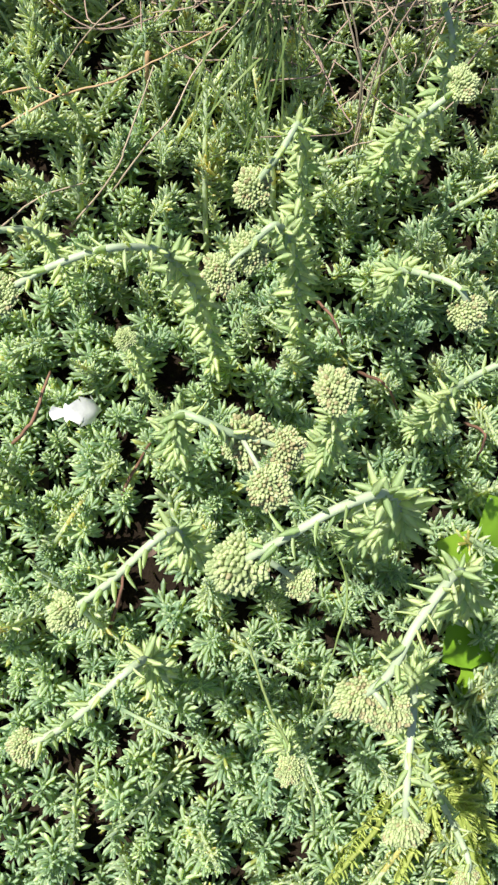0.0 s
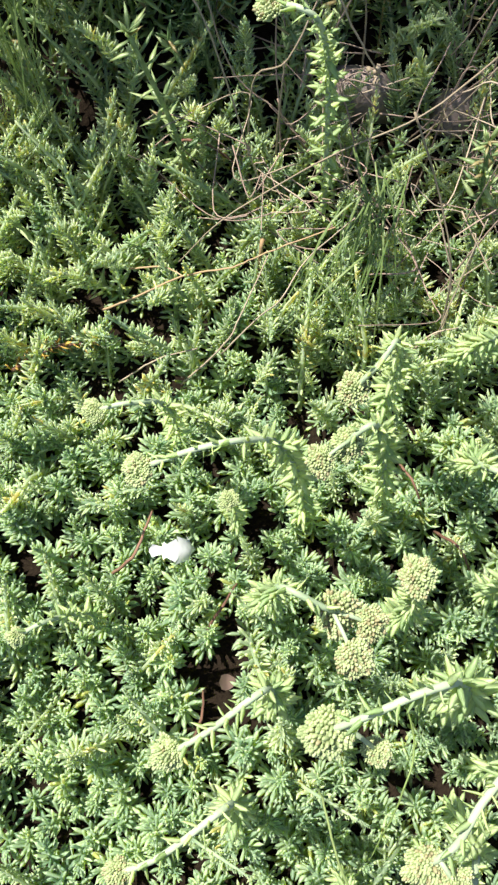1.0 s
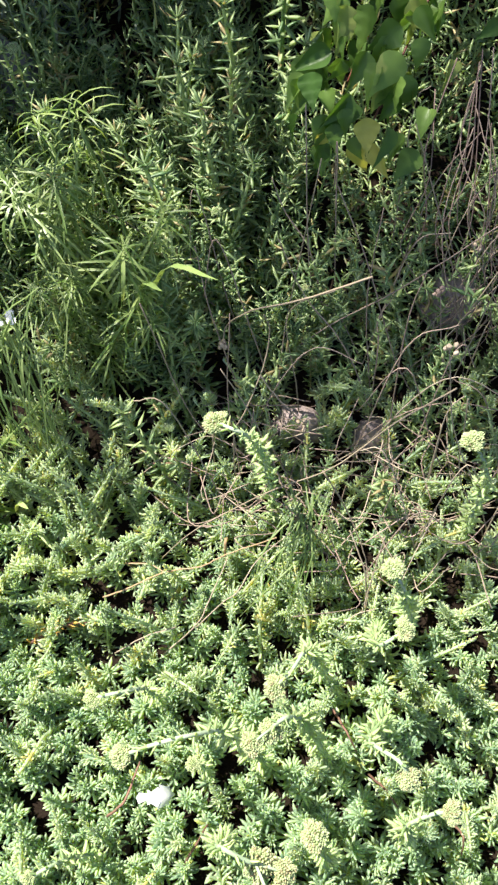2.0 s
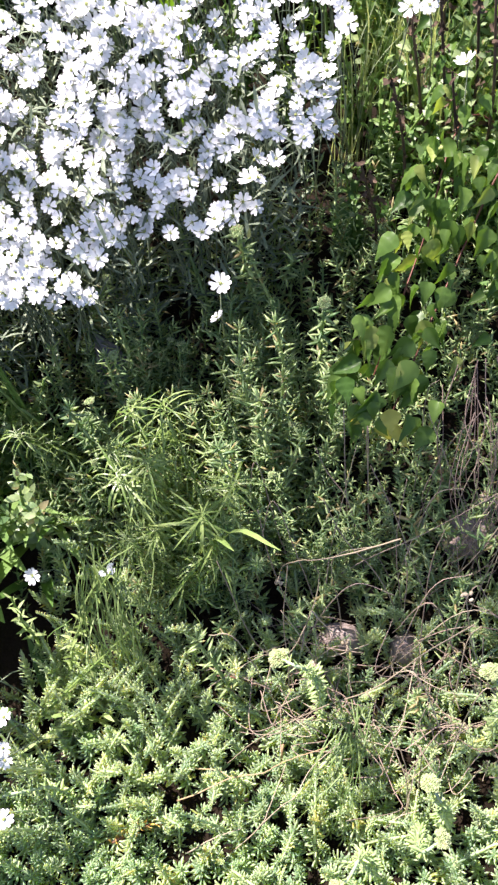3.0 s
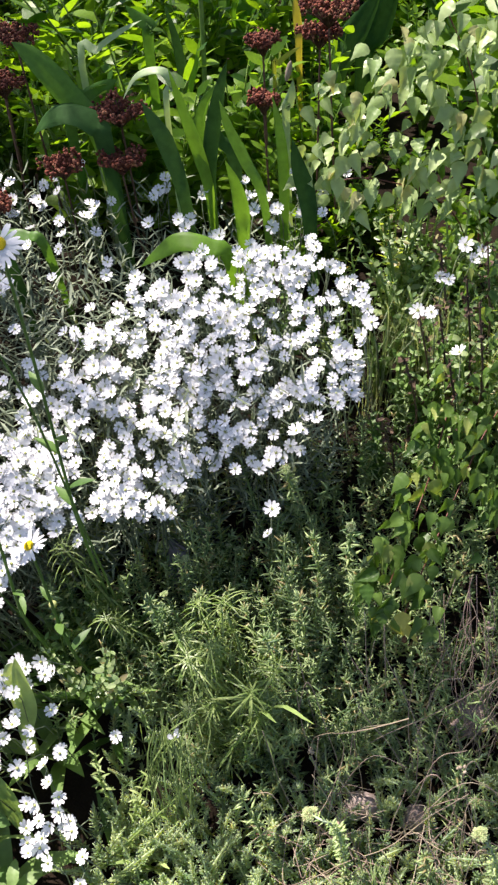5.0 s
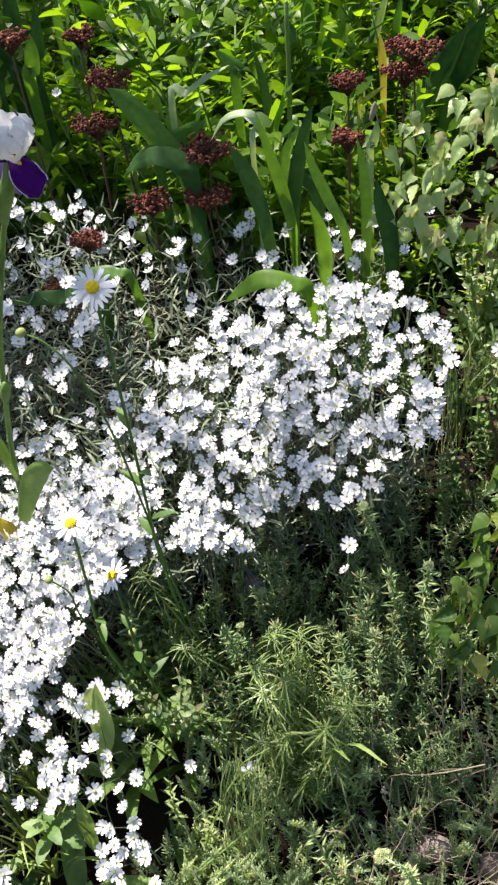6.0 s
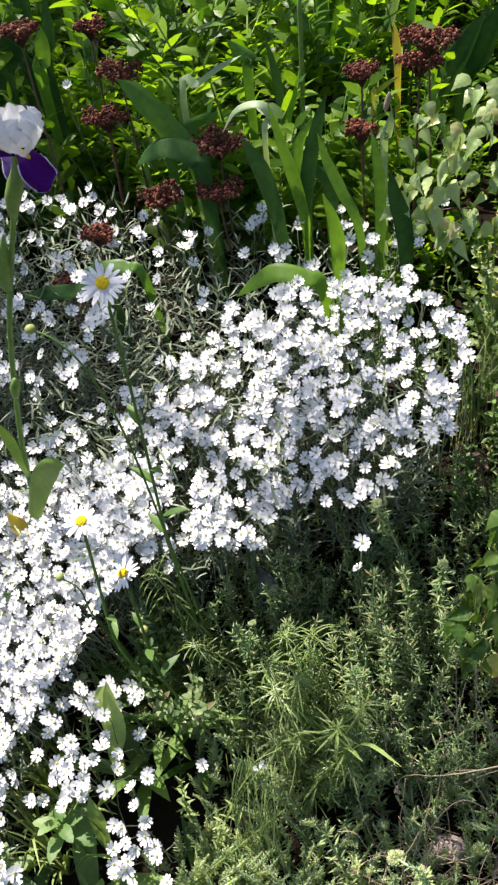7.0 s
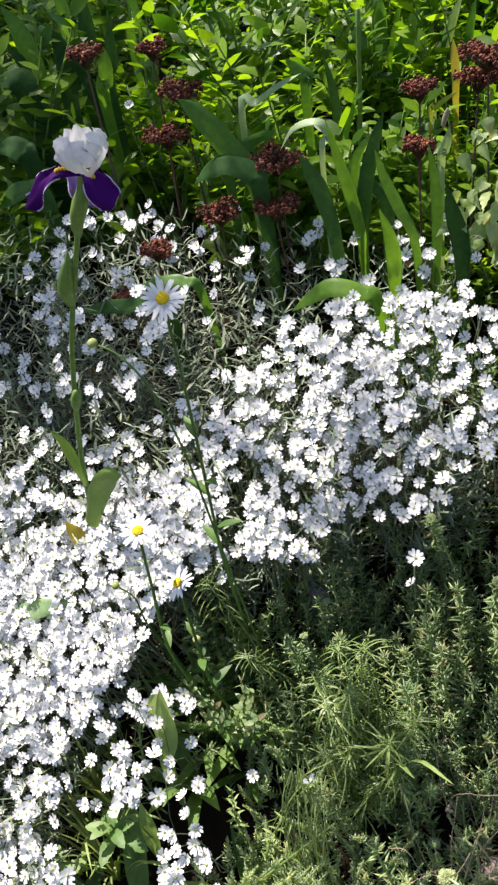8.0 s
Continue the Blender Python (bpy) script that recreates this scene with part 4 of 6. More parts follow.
def sword(parent, points, width, material, face=(0.25, -0.9, 0.3)):
    """A sword-shaped leaf, folded along its midrib, that follows points from its foot to its tip."""
    path = smooth_path(np.array(points) - np.array(parent.location), 4)
    ways = tangents(path)
    s = np.linspace(0, 1, len(path))
    w = np.interp(s, np.linspace(0, 1, len(SWORD)), SWORD) * width * 0.5
    rows = []
    for i, (p, d, h) in enumerate(zip(path, ways, w)):
        side = unit(np.cross(d, face))
        out = np.cross(side, d)
        curl = 0.12 * math.sin(i * 0.8 + points[0][0] * 40)
        rows.append([p - side * h + out * h * curl, p - side * h * 0.55 + out * h * 0.24, p + out * h * 0.08, p + side * h * 0.45 + out * h * 0.30, p + side * h + out * h * (0.12 - curl)])
    part("leaf", rings(rows, closed=False), material, parent)


def iris_clumps():
    c = thing("iris_clump", (-0.17, 1.08, ground(-0.17, 1.08)), "clump of broad sword-shaped iris leaves, some coloured as if lit from behind", "plant", "iris clumps")
    g = ground(-0.17, 1.08)
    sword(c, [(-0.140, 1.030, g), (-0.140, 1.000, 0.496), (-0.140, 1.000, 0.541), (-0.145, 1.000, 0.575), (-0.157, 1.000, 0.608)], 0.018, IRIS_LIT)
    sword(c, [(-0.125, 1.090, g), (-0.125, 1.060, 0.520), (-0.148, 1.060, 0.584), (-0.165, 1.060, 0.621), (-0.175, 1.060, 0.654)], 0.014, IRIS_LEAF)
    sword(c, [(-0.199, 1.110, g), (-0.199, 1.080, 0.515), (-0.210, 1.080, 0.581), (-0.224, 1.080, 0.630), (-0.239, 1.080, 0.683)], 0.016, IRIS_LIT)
    sword(c, [(-0.202, 1.120, g), (-0.202, 1.090, 0.510), (-0.198, 1.090, 0.585), (-0.184, 1.090, 0.647), (-0.170, 1.090, 0.689)], 0.019, IRIS_SHADED)
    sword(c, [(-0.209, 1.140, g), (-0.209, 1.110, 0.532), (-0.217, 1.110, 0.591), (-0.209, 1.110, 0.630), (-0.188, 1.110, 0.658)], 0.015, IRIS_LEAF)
    sword(c, [(-0.233, 1.110, g), (-0.233, 1.080, 0.513), (-0.249, 1.080, 0.588), (-0.261, 1.080, 0.616), (-0.276, 1.080, 0.643)], 0.022, IRIS_SHADED)
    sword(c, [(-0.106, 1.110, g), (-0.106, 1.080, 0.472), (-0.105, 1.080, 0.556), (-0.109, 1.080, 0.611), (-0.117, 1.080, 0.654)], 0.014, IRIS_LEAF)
    sword(c, [(-0.069, 1.090, g), (-0.069, 1.060, 0.485), (-0.074, 1.060, 0.544), (-0.084, 1.060, 0.579), (-0.091, 1.060, 0.612)], 0.022, IRIS_SHADED)
    sword(c, [(-0.178, 1.160, g), (-0.178, 1.130, 0.484), (-0.179, 1.130, 0.562), (-0.197, 1.130, 0.584), (-0.209, 1.130, 0.619)], 0.018, IRIS_SHADED)
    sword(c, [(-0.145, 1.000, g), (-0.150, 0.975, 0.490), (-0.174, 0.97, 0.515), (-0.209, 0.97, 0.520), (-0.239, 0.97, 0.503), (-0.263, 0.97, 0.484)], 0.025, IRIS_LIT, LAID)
    d = thing("iris_clump", (-0.20, 1.4, ground(-0.20, 1.4)), "tall clump of dark green iris leaves with a spent flower stalk", "plant", "iris clumps")
    g = ground(-0.20, 1.4)
    sword(d, [(-0.299, 1.370, g), (-0.299, 1.340, 0.502), (-0.298, 1.340, 0.554), (-0.305, 1.340, 0.635), (-0.319, 1.340, 0.696)], 0.017, IRIS_SHADED)
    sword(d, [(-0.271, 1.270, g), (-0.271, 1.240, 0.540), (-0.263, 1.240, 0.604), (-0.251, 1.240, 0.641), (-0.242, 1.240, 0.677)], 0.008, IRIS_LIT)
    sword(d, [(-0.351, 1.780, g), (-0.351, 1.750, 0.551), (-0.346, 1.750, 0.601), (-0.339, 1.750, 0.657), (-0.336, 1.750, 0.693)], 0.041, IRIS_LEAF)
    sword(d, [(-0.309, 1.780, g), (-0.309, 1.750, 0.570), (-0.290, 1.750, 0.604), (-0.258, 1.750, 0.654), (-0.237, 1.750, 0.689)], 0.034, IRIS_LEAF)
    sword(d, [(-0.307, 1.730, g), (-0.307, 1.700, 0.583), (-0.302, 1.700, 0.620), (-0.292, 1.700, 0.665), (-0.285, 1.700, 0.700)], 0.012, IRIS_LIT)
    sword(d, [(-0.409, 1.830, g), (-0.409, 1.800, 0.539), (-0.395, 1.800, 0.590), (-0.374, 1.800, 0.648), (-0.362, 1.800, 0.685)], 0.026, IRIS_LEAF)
    sword(d, [(-0.264, 1.780, g), (-0.264, 1.750, 0.540), (-0.253, 1.750, 0.598), (-0.247, 1.750, 0.653), (-0.250, 1.750, 0.689)], 0.022, IRIS_SHADED)
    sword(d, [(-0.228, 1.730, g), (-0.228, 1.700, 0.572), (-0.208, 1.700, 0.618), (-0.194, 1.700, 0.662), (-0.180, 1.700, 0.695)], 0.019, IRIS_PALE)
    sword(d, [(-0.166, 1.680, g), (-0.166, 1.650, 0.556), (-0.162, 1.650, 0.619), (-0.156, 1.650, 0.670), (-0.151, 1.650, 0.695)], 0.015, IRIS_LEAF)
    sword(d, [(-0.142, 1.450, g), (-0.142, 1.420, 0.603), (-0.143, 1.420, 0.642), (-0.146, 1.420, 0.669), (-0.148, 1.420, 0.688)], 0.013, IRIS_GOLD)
    sword(d, [(-0.104, 1.530, g), (-0.104, 1.500, 0.527), (-0.080, 1.500, 0.596), (-0.057, 1.500, 0.636), (-0.028, 1.500, 0.681)], 0.041, IRIS_SHADED)
    sword(d, [(-0.058, 1.580, g), (-0.058, 1.550, 0.564), (-0.039, 1.550, 0.606), (-0.023, 1.550, 0.647), (-0.008, 1.550, 0.685)], 0.039, IRIS_SHADED)
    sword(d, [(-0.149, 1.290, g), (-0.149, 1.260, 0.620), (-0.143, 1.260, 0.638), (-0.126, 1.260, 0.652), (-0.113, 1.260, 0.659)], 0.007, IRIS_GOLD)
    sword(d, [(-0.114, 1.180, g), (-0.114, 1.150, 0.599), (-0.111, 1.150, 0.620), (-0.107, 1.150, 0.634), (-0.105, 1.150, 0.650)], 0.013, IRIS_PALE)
    part("flower_stalk", tube(smooth_path([np.array(p) - np.array(d.location) for p in ((-0.246, 1.26, g), (-0.244, 1.25, 0.594), (-0.242, 1.25, 0.654), (-0.240, 1.25, 0.765))], 5), 0.0042, 0.0030, 7), IRIS_STEM, d)
    part("bud", moved(pebble(0.0036, 3.4, 7, 8), turned((0, 1, 0), (0.25, 0, 1)), np.array((-0.110, 1.15, 0.660)) - np.array(d.location)), STRAW, d, "papery withered bud")
    e = thing("iris_clump", (-0.38, 1.15, ground(-0.38, 1.15)), "arching iris leaves among the leafy plants", "plant", "iris clumps")
    g = ground(-0.38, 1.15)
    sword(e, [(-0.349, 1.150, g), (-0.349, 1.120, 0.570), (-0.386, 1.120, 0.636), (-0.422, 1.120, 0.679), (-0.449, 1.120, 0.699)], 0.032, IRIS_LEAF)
    sword(e, [(-0.338, 1.130, g), (-0.338, 1.100, 0.570), (-0.348, 1.100, 0.607), (-0.381, 1.100, 0.620), (-0.410, 1.100, 0.612), (-0.435, 1.100, 0.593)], 0.033, IRIS_SHADED, LAID)
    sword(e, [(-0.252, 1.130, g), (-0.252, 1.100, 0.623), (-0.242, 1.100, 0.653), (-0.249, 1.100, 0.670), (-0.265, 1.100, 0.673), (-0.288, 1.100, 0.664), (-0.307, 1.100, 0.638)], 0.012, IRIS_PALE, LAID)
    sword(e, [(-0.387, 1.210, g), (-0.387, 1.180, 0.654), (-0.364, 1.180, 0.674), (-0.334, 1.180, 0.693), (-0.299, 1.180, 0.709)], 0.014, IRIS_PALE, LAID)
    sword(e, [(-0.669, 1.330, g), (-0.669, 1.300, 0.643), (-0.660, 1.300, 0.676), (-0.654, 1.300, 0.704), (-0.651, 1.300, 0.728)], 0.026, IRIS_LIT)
    sword(e, [(-0.672, 1.360, g), (-0.672, 1.330, 0.652), (-0.662, 1.330, 0.693), (-0.656, 1.330, 0.724), (-0.650, 1.330, 0.762)], 0.023, IRIS_SHADED)
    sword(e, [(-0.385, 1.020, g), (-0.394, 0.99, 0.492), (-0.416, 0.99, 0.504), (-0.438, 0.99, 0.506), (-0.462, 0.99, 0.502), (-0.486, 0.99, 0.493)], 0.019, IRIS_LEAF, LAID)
    sword(e, [(-0.433, 0.990, g), (-0.433, 0.960, 0.491), (-0.484, 0.960, 0.482), (-0.528, 0.960, 0.476), (-0.569, 0.960, 0.467)], 0.023, IRIS_SHADED, LAID)
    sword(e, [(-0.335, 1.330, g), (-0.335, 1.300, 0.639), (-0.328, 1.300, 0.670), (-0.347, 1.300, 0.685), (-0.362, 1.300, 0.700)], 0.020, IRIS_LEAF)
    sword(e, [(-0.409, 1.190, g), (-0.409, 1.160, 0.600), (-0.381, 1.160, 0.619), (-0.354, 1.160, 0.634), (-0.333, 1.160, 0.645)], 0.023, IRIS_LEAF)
    h = thing("iris_clump", (-0.80, 1.35, ground(-0.80, 1.35)), "dark green iris leaves of the upper bed, most darkened in colour for shade", "plant", "iris clumps")
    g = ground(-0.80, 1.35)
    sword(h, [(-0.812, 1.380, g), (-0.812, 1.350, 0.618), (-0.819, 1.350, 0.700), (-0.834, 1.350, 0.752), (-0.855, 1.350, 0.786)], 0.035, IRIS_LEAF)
    sword(h, [(-0.817, 1.370, g), (-0.817, 1.340, 0.583), (-0.816, 1.340, 0.640), (-0.831, 1.340, 0.694), (-0.858, 1.340, 0.730)], 0.026, IRIS_SHADED)
    sword(h, [(-0.809, 1.330, g), (-0.809, 1.300, 0.633), (-0.816, 1.300, 0.678), (-0.840, 1.300, 0.687), (-0.886, 1.300, 0.671)], 0.050, IRIS_SHADED, LAID)
    sword(h, [(-0.753, 1.360, g), (-0.753, 1.330, 0.623), (-0.743, 1.330, 0.676), (-0.746, 1.330, 0.719), (-0.756, 1.330, 0.752)], 0.039, IRIS_SHADED)
    sword(h, [(-0.764, 1.230, g), (-0.764, 1.200, 0.576), (-0.776, 1.200, 0.603), (-0.800, 1.200, 0.612), (-0.841, 1.200, 0.603)], 0.042, IRIS_SHADED, LAID)
    sword(h, [(-0.712, 1.170, g), (-0.712, 1.140, 0.554), (-0.750, 1.140, 0.563), (-0.787, 1.140, 0.549), (-0.829, 1.140, 0.524)], 0.037, IRIS_SHADED, LAID)
    sword(h, [(-0.775, 1.450, g), (-0.775, 1.420, 0.653), (-0.754, 1.420, 0.706), (-0.747, 1.420, 0.749), (-0.746, 1.420, 0.790)], 0.031, IRIS_SHADED)
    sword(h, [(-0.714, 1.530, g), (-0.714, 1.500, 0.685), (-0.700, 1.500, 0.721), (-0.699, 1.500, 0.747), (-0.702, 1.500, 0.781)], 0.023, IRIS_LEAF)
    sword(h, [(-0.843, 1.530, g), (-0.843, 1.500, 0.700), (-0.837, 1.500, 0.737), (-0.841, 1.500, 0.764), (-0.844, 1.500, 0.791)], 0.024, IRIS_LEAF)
    sword(h, [(-0.70, 1.36, g), (-0.69, 1.34, 0.56), (-0.70, 1.32, 0.66), (-0.72, 1.30, 0.72)], 0.023, IRIS_SHADED)
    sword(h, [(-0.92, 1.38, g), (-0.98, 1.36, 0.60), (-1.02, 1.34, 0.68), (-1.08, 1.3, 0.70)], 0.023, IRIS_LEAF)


iris_clumps()


def dry_head(x, y, z, wide, seed):
    """A flat, rusty umbel on a dry stalk."""
    r = np.random.default_rng(seed)
    foot = np.array([x + r.normal(0, 0.02), y + 0.03, ground(x, y)])
    t = thing("dry_flower_head", foot, "rust-brown dried flower head from last year on a stiff stalk", "dried flower", "dry flower heads")
    top = np.array([x, y, z]) - foot
    part("stalk", tube(smooth_path([(0, 0, 0), top * (0.6, 0.6, 0.5), top - (0, 0, 0.02)], 5), 0.0020, 0.0014, 6), DRY_STEM, t)
    twigs, grains, turns, sizes = [], [], [], []
    for i in range(820):
        a, d = r.uniform(0, 6.28), math.sqrt(r.uniform(0, 1))
        lump = 0.5 + 0.5 * relief.noise((math.cos(a) * d * 4.6 + seed * 3.7, math.sin(a) * d * 4.6, 0.0))
        p = top + np.array([math.cos(a) * d * wide * (0.7 + 0.5 * lump), math.sin(a) * d * wide * 0.8 * (0.7 + 0.5 * lump), wide * (0.30 * lump + 0.45 * relief.noise((math.cos(a) * d * 1.5 + seed * 2.3, math.sin(a) * d * 1.5, 5.0)) - 0.12 * d * d) + r.normal(0, 0.003)])
        if lump < 0.50 and r.random() < 0.90:
            continue
        grains.append(p)
        turns.append(turned(r.normal(0, 1, 3), r.normal(0, 1, 3)))
        sizes.append([r.uniform(0.0013, 0.0025)])
        if i % 5 == 0:
            twigs.append(tube([top - (0, 0, 0.02), (top + p) / 2 - (0, 0, 0.006), p], 0.0007, 0.0005, 3))
    part("seed_head", merge([stamped(pebble(1.0, 1.2, 3, 5), turns, grains, sizes)]), RUST, t)
    part("umbel", merge(twigs), DRY_STEM, t)


for i, (x, y, z, w) in enumerate(((-0.625, 1.20, 0.749, 0.024), (-0.483, 1.20, 0.698, 0.031), (-0.501, 1.17, 0.646, 0.030), (-0.325, 1.13, 0.627, 0.034), (-0.398, 1.09, 0.569, 0.028), (-0.321, 1.10, 0.574, 0.028), (-0.144, 1.16, 0.630, 0.018), (-0.155, 1.22, 0.684, 0.020), (-0.071, 1.22, 0.724, 0.033), (-0.085, 1.24, 0.691, 0.026), (-0.571, 1.30, 0.730, 0.020), (-0.472, 1.03, 0.538, 0.020), (-0.507, 0.99, 0.487, 0.020))):
    dry_head(x, y, z - w * 0.4, w * 1.12, 700 + i)

# ---- the iris in flower ----


def sheet(fn, nu=10, nv=9):
    return rings([[fn(u, v) for u in np.linspace(-1, 1, nu)] for v in np.linspace(0, 1, nv)], closed=False)


def iris_flower():
    foot = np.array((-0.436, 0.715, ground(-0.436, 0.715)))
    t = thing("bearded_iris", foot, "bearded iris in flower, white standards above dark purple falls", "flower")
    spine = [np.array(p) - foot for p in ((-0.436, 0.715, foot[2]), (-0.434, 0.70, 0.314), (-0.428, 0.70, 0.413), (-0.411, 0.70, 0.509), (-0.391, 0.70, 0.593), (-0.366, 0.70, 0.665), (-0.347, 0.70, 0.717))]
    path = smooth_path(spine, 5)
    part("stem", tube(path, 0.0033, 0.0025, 9), IRIS_STEM, t)
    top = spine[-1] + (0.004, 0, 0.004)
    sheath = np.array([(-0.009, 0, -0.020), (-0.006, -0.001, -0.009), (-0.001, -0.002, 0.003), (0.004, -0.001, 0.015), (0.008, 0, 0.025), (0.011, 0, 0.036)]) + top
    widths = (0.0032, 0.0058, 0.0080, 0.0076, 0.0050, 0.0038)
    loops = [[p + (math.cos(a) * w, math.sin(a) * w, 0) for a in np.arange(9) * 2 * math.pi / 9] for p, w in zip(sheath, widths)]
    part("sheath", rings(loops), IRIS_STEM, t, "green papery sheath")
    heart = top + (0.017, 0, 0.040)

    def standard(a):
        c, s = math.cos(a), math.sin(a)

        def at(u, v):
            out = 0.002 + 0.0170 * math.sin(math.pi * (0.08 + 0.70 * v)) ** 0.8
            wide = 0.0180 * math.sin(math.pi * (0.14 + 0.50 * v)) ** 0.7
            ruff = 0.0034 * math.sin(u * 10 + v * 9 + a * 3) * (0.4 + abs(u)) * (0.3 + v)
            r = out * (1 - 0.30 * u * u) + ruff
            h = 0.033 * v - 0.003 * u * u * (1 - v) + 0.0016 * v * math.sin(u * 12 + a) - 0.009 * u * u * v * v
            x, y = r, u * wide
            return heart + np.array([c * x - s * y, s * x + c * y, h])

        return at

    def fall(points, widths, faces, ruffle):
        """A petal that arches along points, turning from its first face to its last."""
        rib = smooth_path([np.array(p) - foot for p in points], 6)
        ways, run = tangents(rib), np.linspace(0, 1, len(rib))

        def at(u, v):
            p = np.array([np.interp(v, run, rib[:, k]) for k in range(3)])
            d = unit([np.interp(v, run, ways[:, k]) for k in range(3)])
            face = unit(np.array(faces[0]) * (1 - v) + np.array(faces[1]) * v)
            side = unit(np.cross(d, face))
            out = np.cross(side, d)
            half = np.interp(v, np.linspace(0, 1, len(widths)), widths)
            return p + side * u * half + out * (ruffle * math.sin(u * 3.4 + v * 9) * abs(u) * v - 0.10 * half * u * u) - d * half * 0.55 * u * u * v * v

        return at

    for a in (math.radians(11), math.radians(131), math.radians(251)):
        part("standard", sheet(standard(a), 13, 12), CREAM, t, "ruffled white upright petal")
    dark, shaded = "velvety dark purple hanging petal", "violet hanging petal in shade"
    for points, widths, faces, skin, words in (
        (((-0.332, 0.700, 0.760), (-0.348, 0.694, 0.763), (-0.361, 0.688, 0.757), (-0.372, 0.684, 0.747), (-0.384, 0.682, 0.736)), (0.004, 0.0060, 0.0052, 0.0095, 0.0110, 0.0080), ((0.2, -0.55, 0.8), (-0.5, -0.8, 0.35)), PURPLE, dark),
        (((-0.327, 0.700, 0.760), (-0.319, 0.695, 0.758), (-0.312, 0.690, 0.751), (-0.306, 0.687, 0.743), (-0.299, 0.685, 0.735)), (0.005, 0.0085, 0.0105, 0.0122, 0.0125, 0.0105), ((0.5, -0.5, 0.7), (0.1, -0.95, 0.30)), PURPLE, dark),
        (((-0.332, 0.704, 0.760), (-0.337, 0.712, 0.755), (-0.341, 0.716, 0.738), (-0.343, 0.717, 0.722)), (0.004, 0.010, 0.0165, 0.0190, 0.0165, 0.010), ((0.0, 0.5, 0.8), (0.1, 0.95, 0.2)), VIOLET, shaded),
    ):
        fn = fall(points, widths, faces, 0.0062)
        p = part("fall", sheet(fn, 13, 12), skin, t, words)
        part("rim", rings([[fn(e, v) + np.array((0, 0, 0.0004)), fn(e * 1.10, v)] for e, v in [(1, v) for v in np.linspace(0.3, 1, 10)] + [(u, 1.0) for u in np.linspace(1, -1, 8)] + [(-1, v) for v in np.linspace(1, 0.3, 10)]], closed=False), LILAC, p, "pale violet rim")
        beard = [moved(pebble(0.0011, 1.6, 3, 5), np.eye(3), fn(0.08 * math.sin(i * 3), 0.02 + 0.30 * i / 14) + np.array((0, 0, 0.0012))) for i in range(15)]
        part("beard", merge(beard), YELLOW, p)
    bud = [(math.cos(a), math.sin(a)) for a in np.arange(8) * math.pi / 4]
    rise = [(-0.379, 0.632, 0.0036), (-0.380, 0.644, 0.0078), (-0.378, 0.655, 0.0086), (-0.374, 0.667, 0.0070), (-0.369, 0.679, 0.0034), (-0.366, 0.688, 0.0006)]
    part("bud", rings([[np.array((x + r * c, 0.698 + r * k, z)) - foot for c, k in bud] for x, z, r in rise]), IRIS_STEM, t, "closed green bud with a brown tip")
    low = spine[3] + np.array((0.004, -0.004, 0.012))
    part("bud", moved(pebble(0.0058, 2.4, 7, 8), turned((0, 1, 0), (0.3, 0, 1)), low + (0.002, 0, 0)), IRIS_STEM, t, "small closed green bud")

    sword(t, [(-0.443, 0.69, 0.313), (-0.424, 0.69, 0.362), (-0.404, 0.69, 0.404), (-0.380, 0.685, 0.432), (-0.362, 0.68, 0.440)], 0.027, IRIS_STEM)
    sword(t, [(-0.428, 0.70, 0.390), (-0.426, 0.69, 0.424), (-0.429, 0.69, 0.450), (-0.434, 0.688, 0.470), (-0.442, 0.685, 0.484)], 0.013, IRIS_STEM)
    sword(t, [(-0.434, 0.68, 0.288), (-0.441, 0.68, 0.312), (-0.450, 0.68, 0.335), (-0.461, 0.68, 0.352)], 0.021, IRIS_GOLD)
    sword(t, [(-0.430, 0.62, 0.285), (-0.452, 0.60, 0.293), (-0.478, 0.60, 0.281), (-0.520, 0.60, 0.256), (-0.565, 0.60, 0.236)], 0.026, IRIS_PALE, LAID)


iris_flower()

# ---- daisies ----
RAY = blade(1.0, 0.25, (0.5, 0.85, 1.0, 1.0, 0.85, 0.42), bend=0.25, fold=-0.12)


def daisy_bloom(parent, centre, n, rays, length, disc, seed):
    r = np.random.default_rng(seed)
    me = mesh_of("petal", (RAY[0] * length, RAY[1]), WHITE)
    side = unit(np.cross(n, (0.3, 0.2, 1)))
    other = np.cross(n, side)
    for i in range(rays):
        a = i * 2 * math.pi / rays + r.normal(0, 0.05)
        way = side * math.cos(a) + other * math.sin(a)
        ob = new("petal", me)
        ob.parent = parent
        ob.matrix_basis = instance_matrix(centre + way * disc * 0.75 - n * 0.0006 * (i % 3), turned(way + n * (0.10 + r.normal(0, 0.10)), n + r.normal(0, 0.12, 3)), r.uniform(0.80, 1.10))
    dome = [moved(pebble(disc, 0.42, 6, 14), turned(side, n), centre + n * disc * 0.1)]
    for i in range(90):
        q = math.sqrt((i + 0.5) / 90)
        a = i * GOLDEN
        dome.append(moved(pebble(disc * 0.075, 1.0, 3, 5), np.eye(3), centre + (side * math.cos(a) + other * math.sin(a)) * disc * q * 0.96 + n * disc * (0.1 + 0.42 * math.sqrt(max(0, 1 - q * q)))))
    part("disc", merge(dome), DISC, parent, "yellow domed disc")
    part("calyx", moved(pebble(disc * 1.05, 0.6, 5, 10), turned(side, n), centre - n * disc * 0.45), HERB, parent)


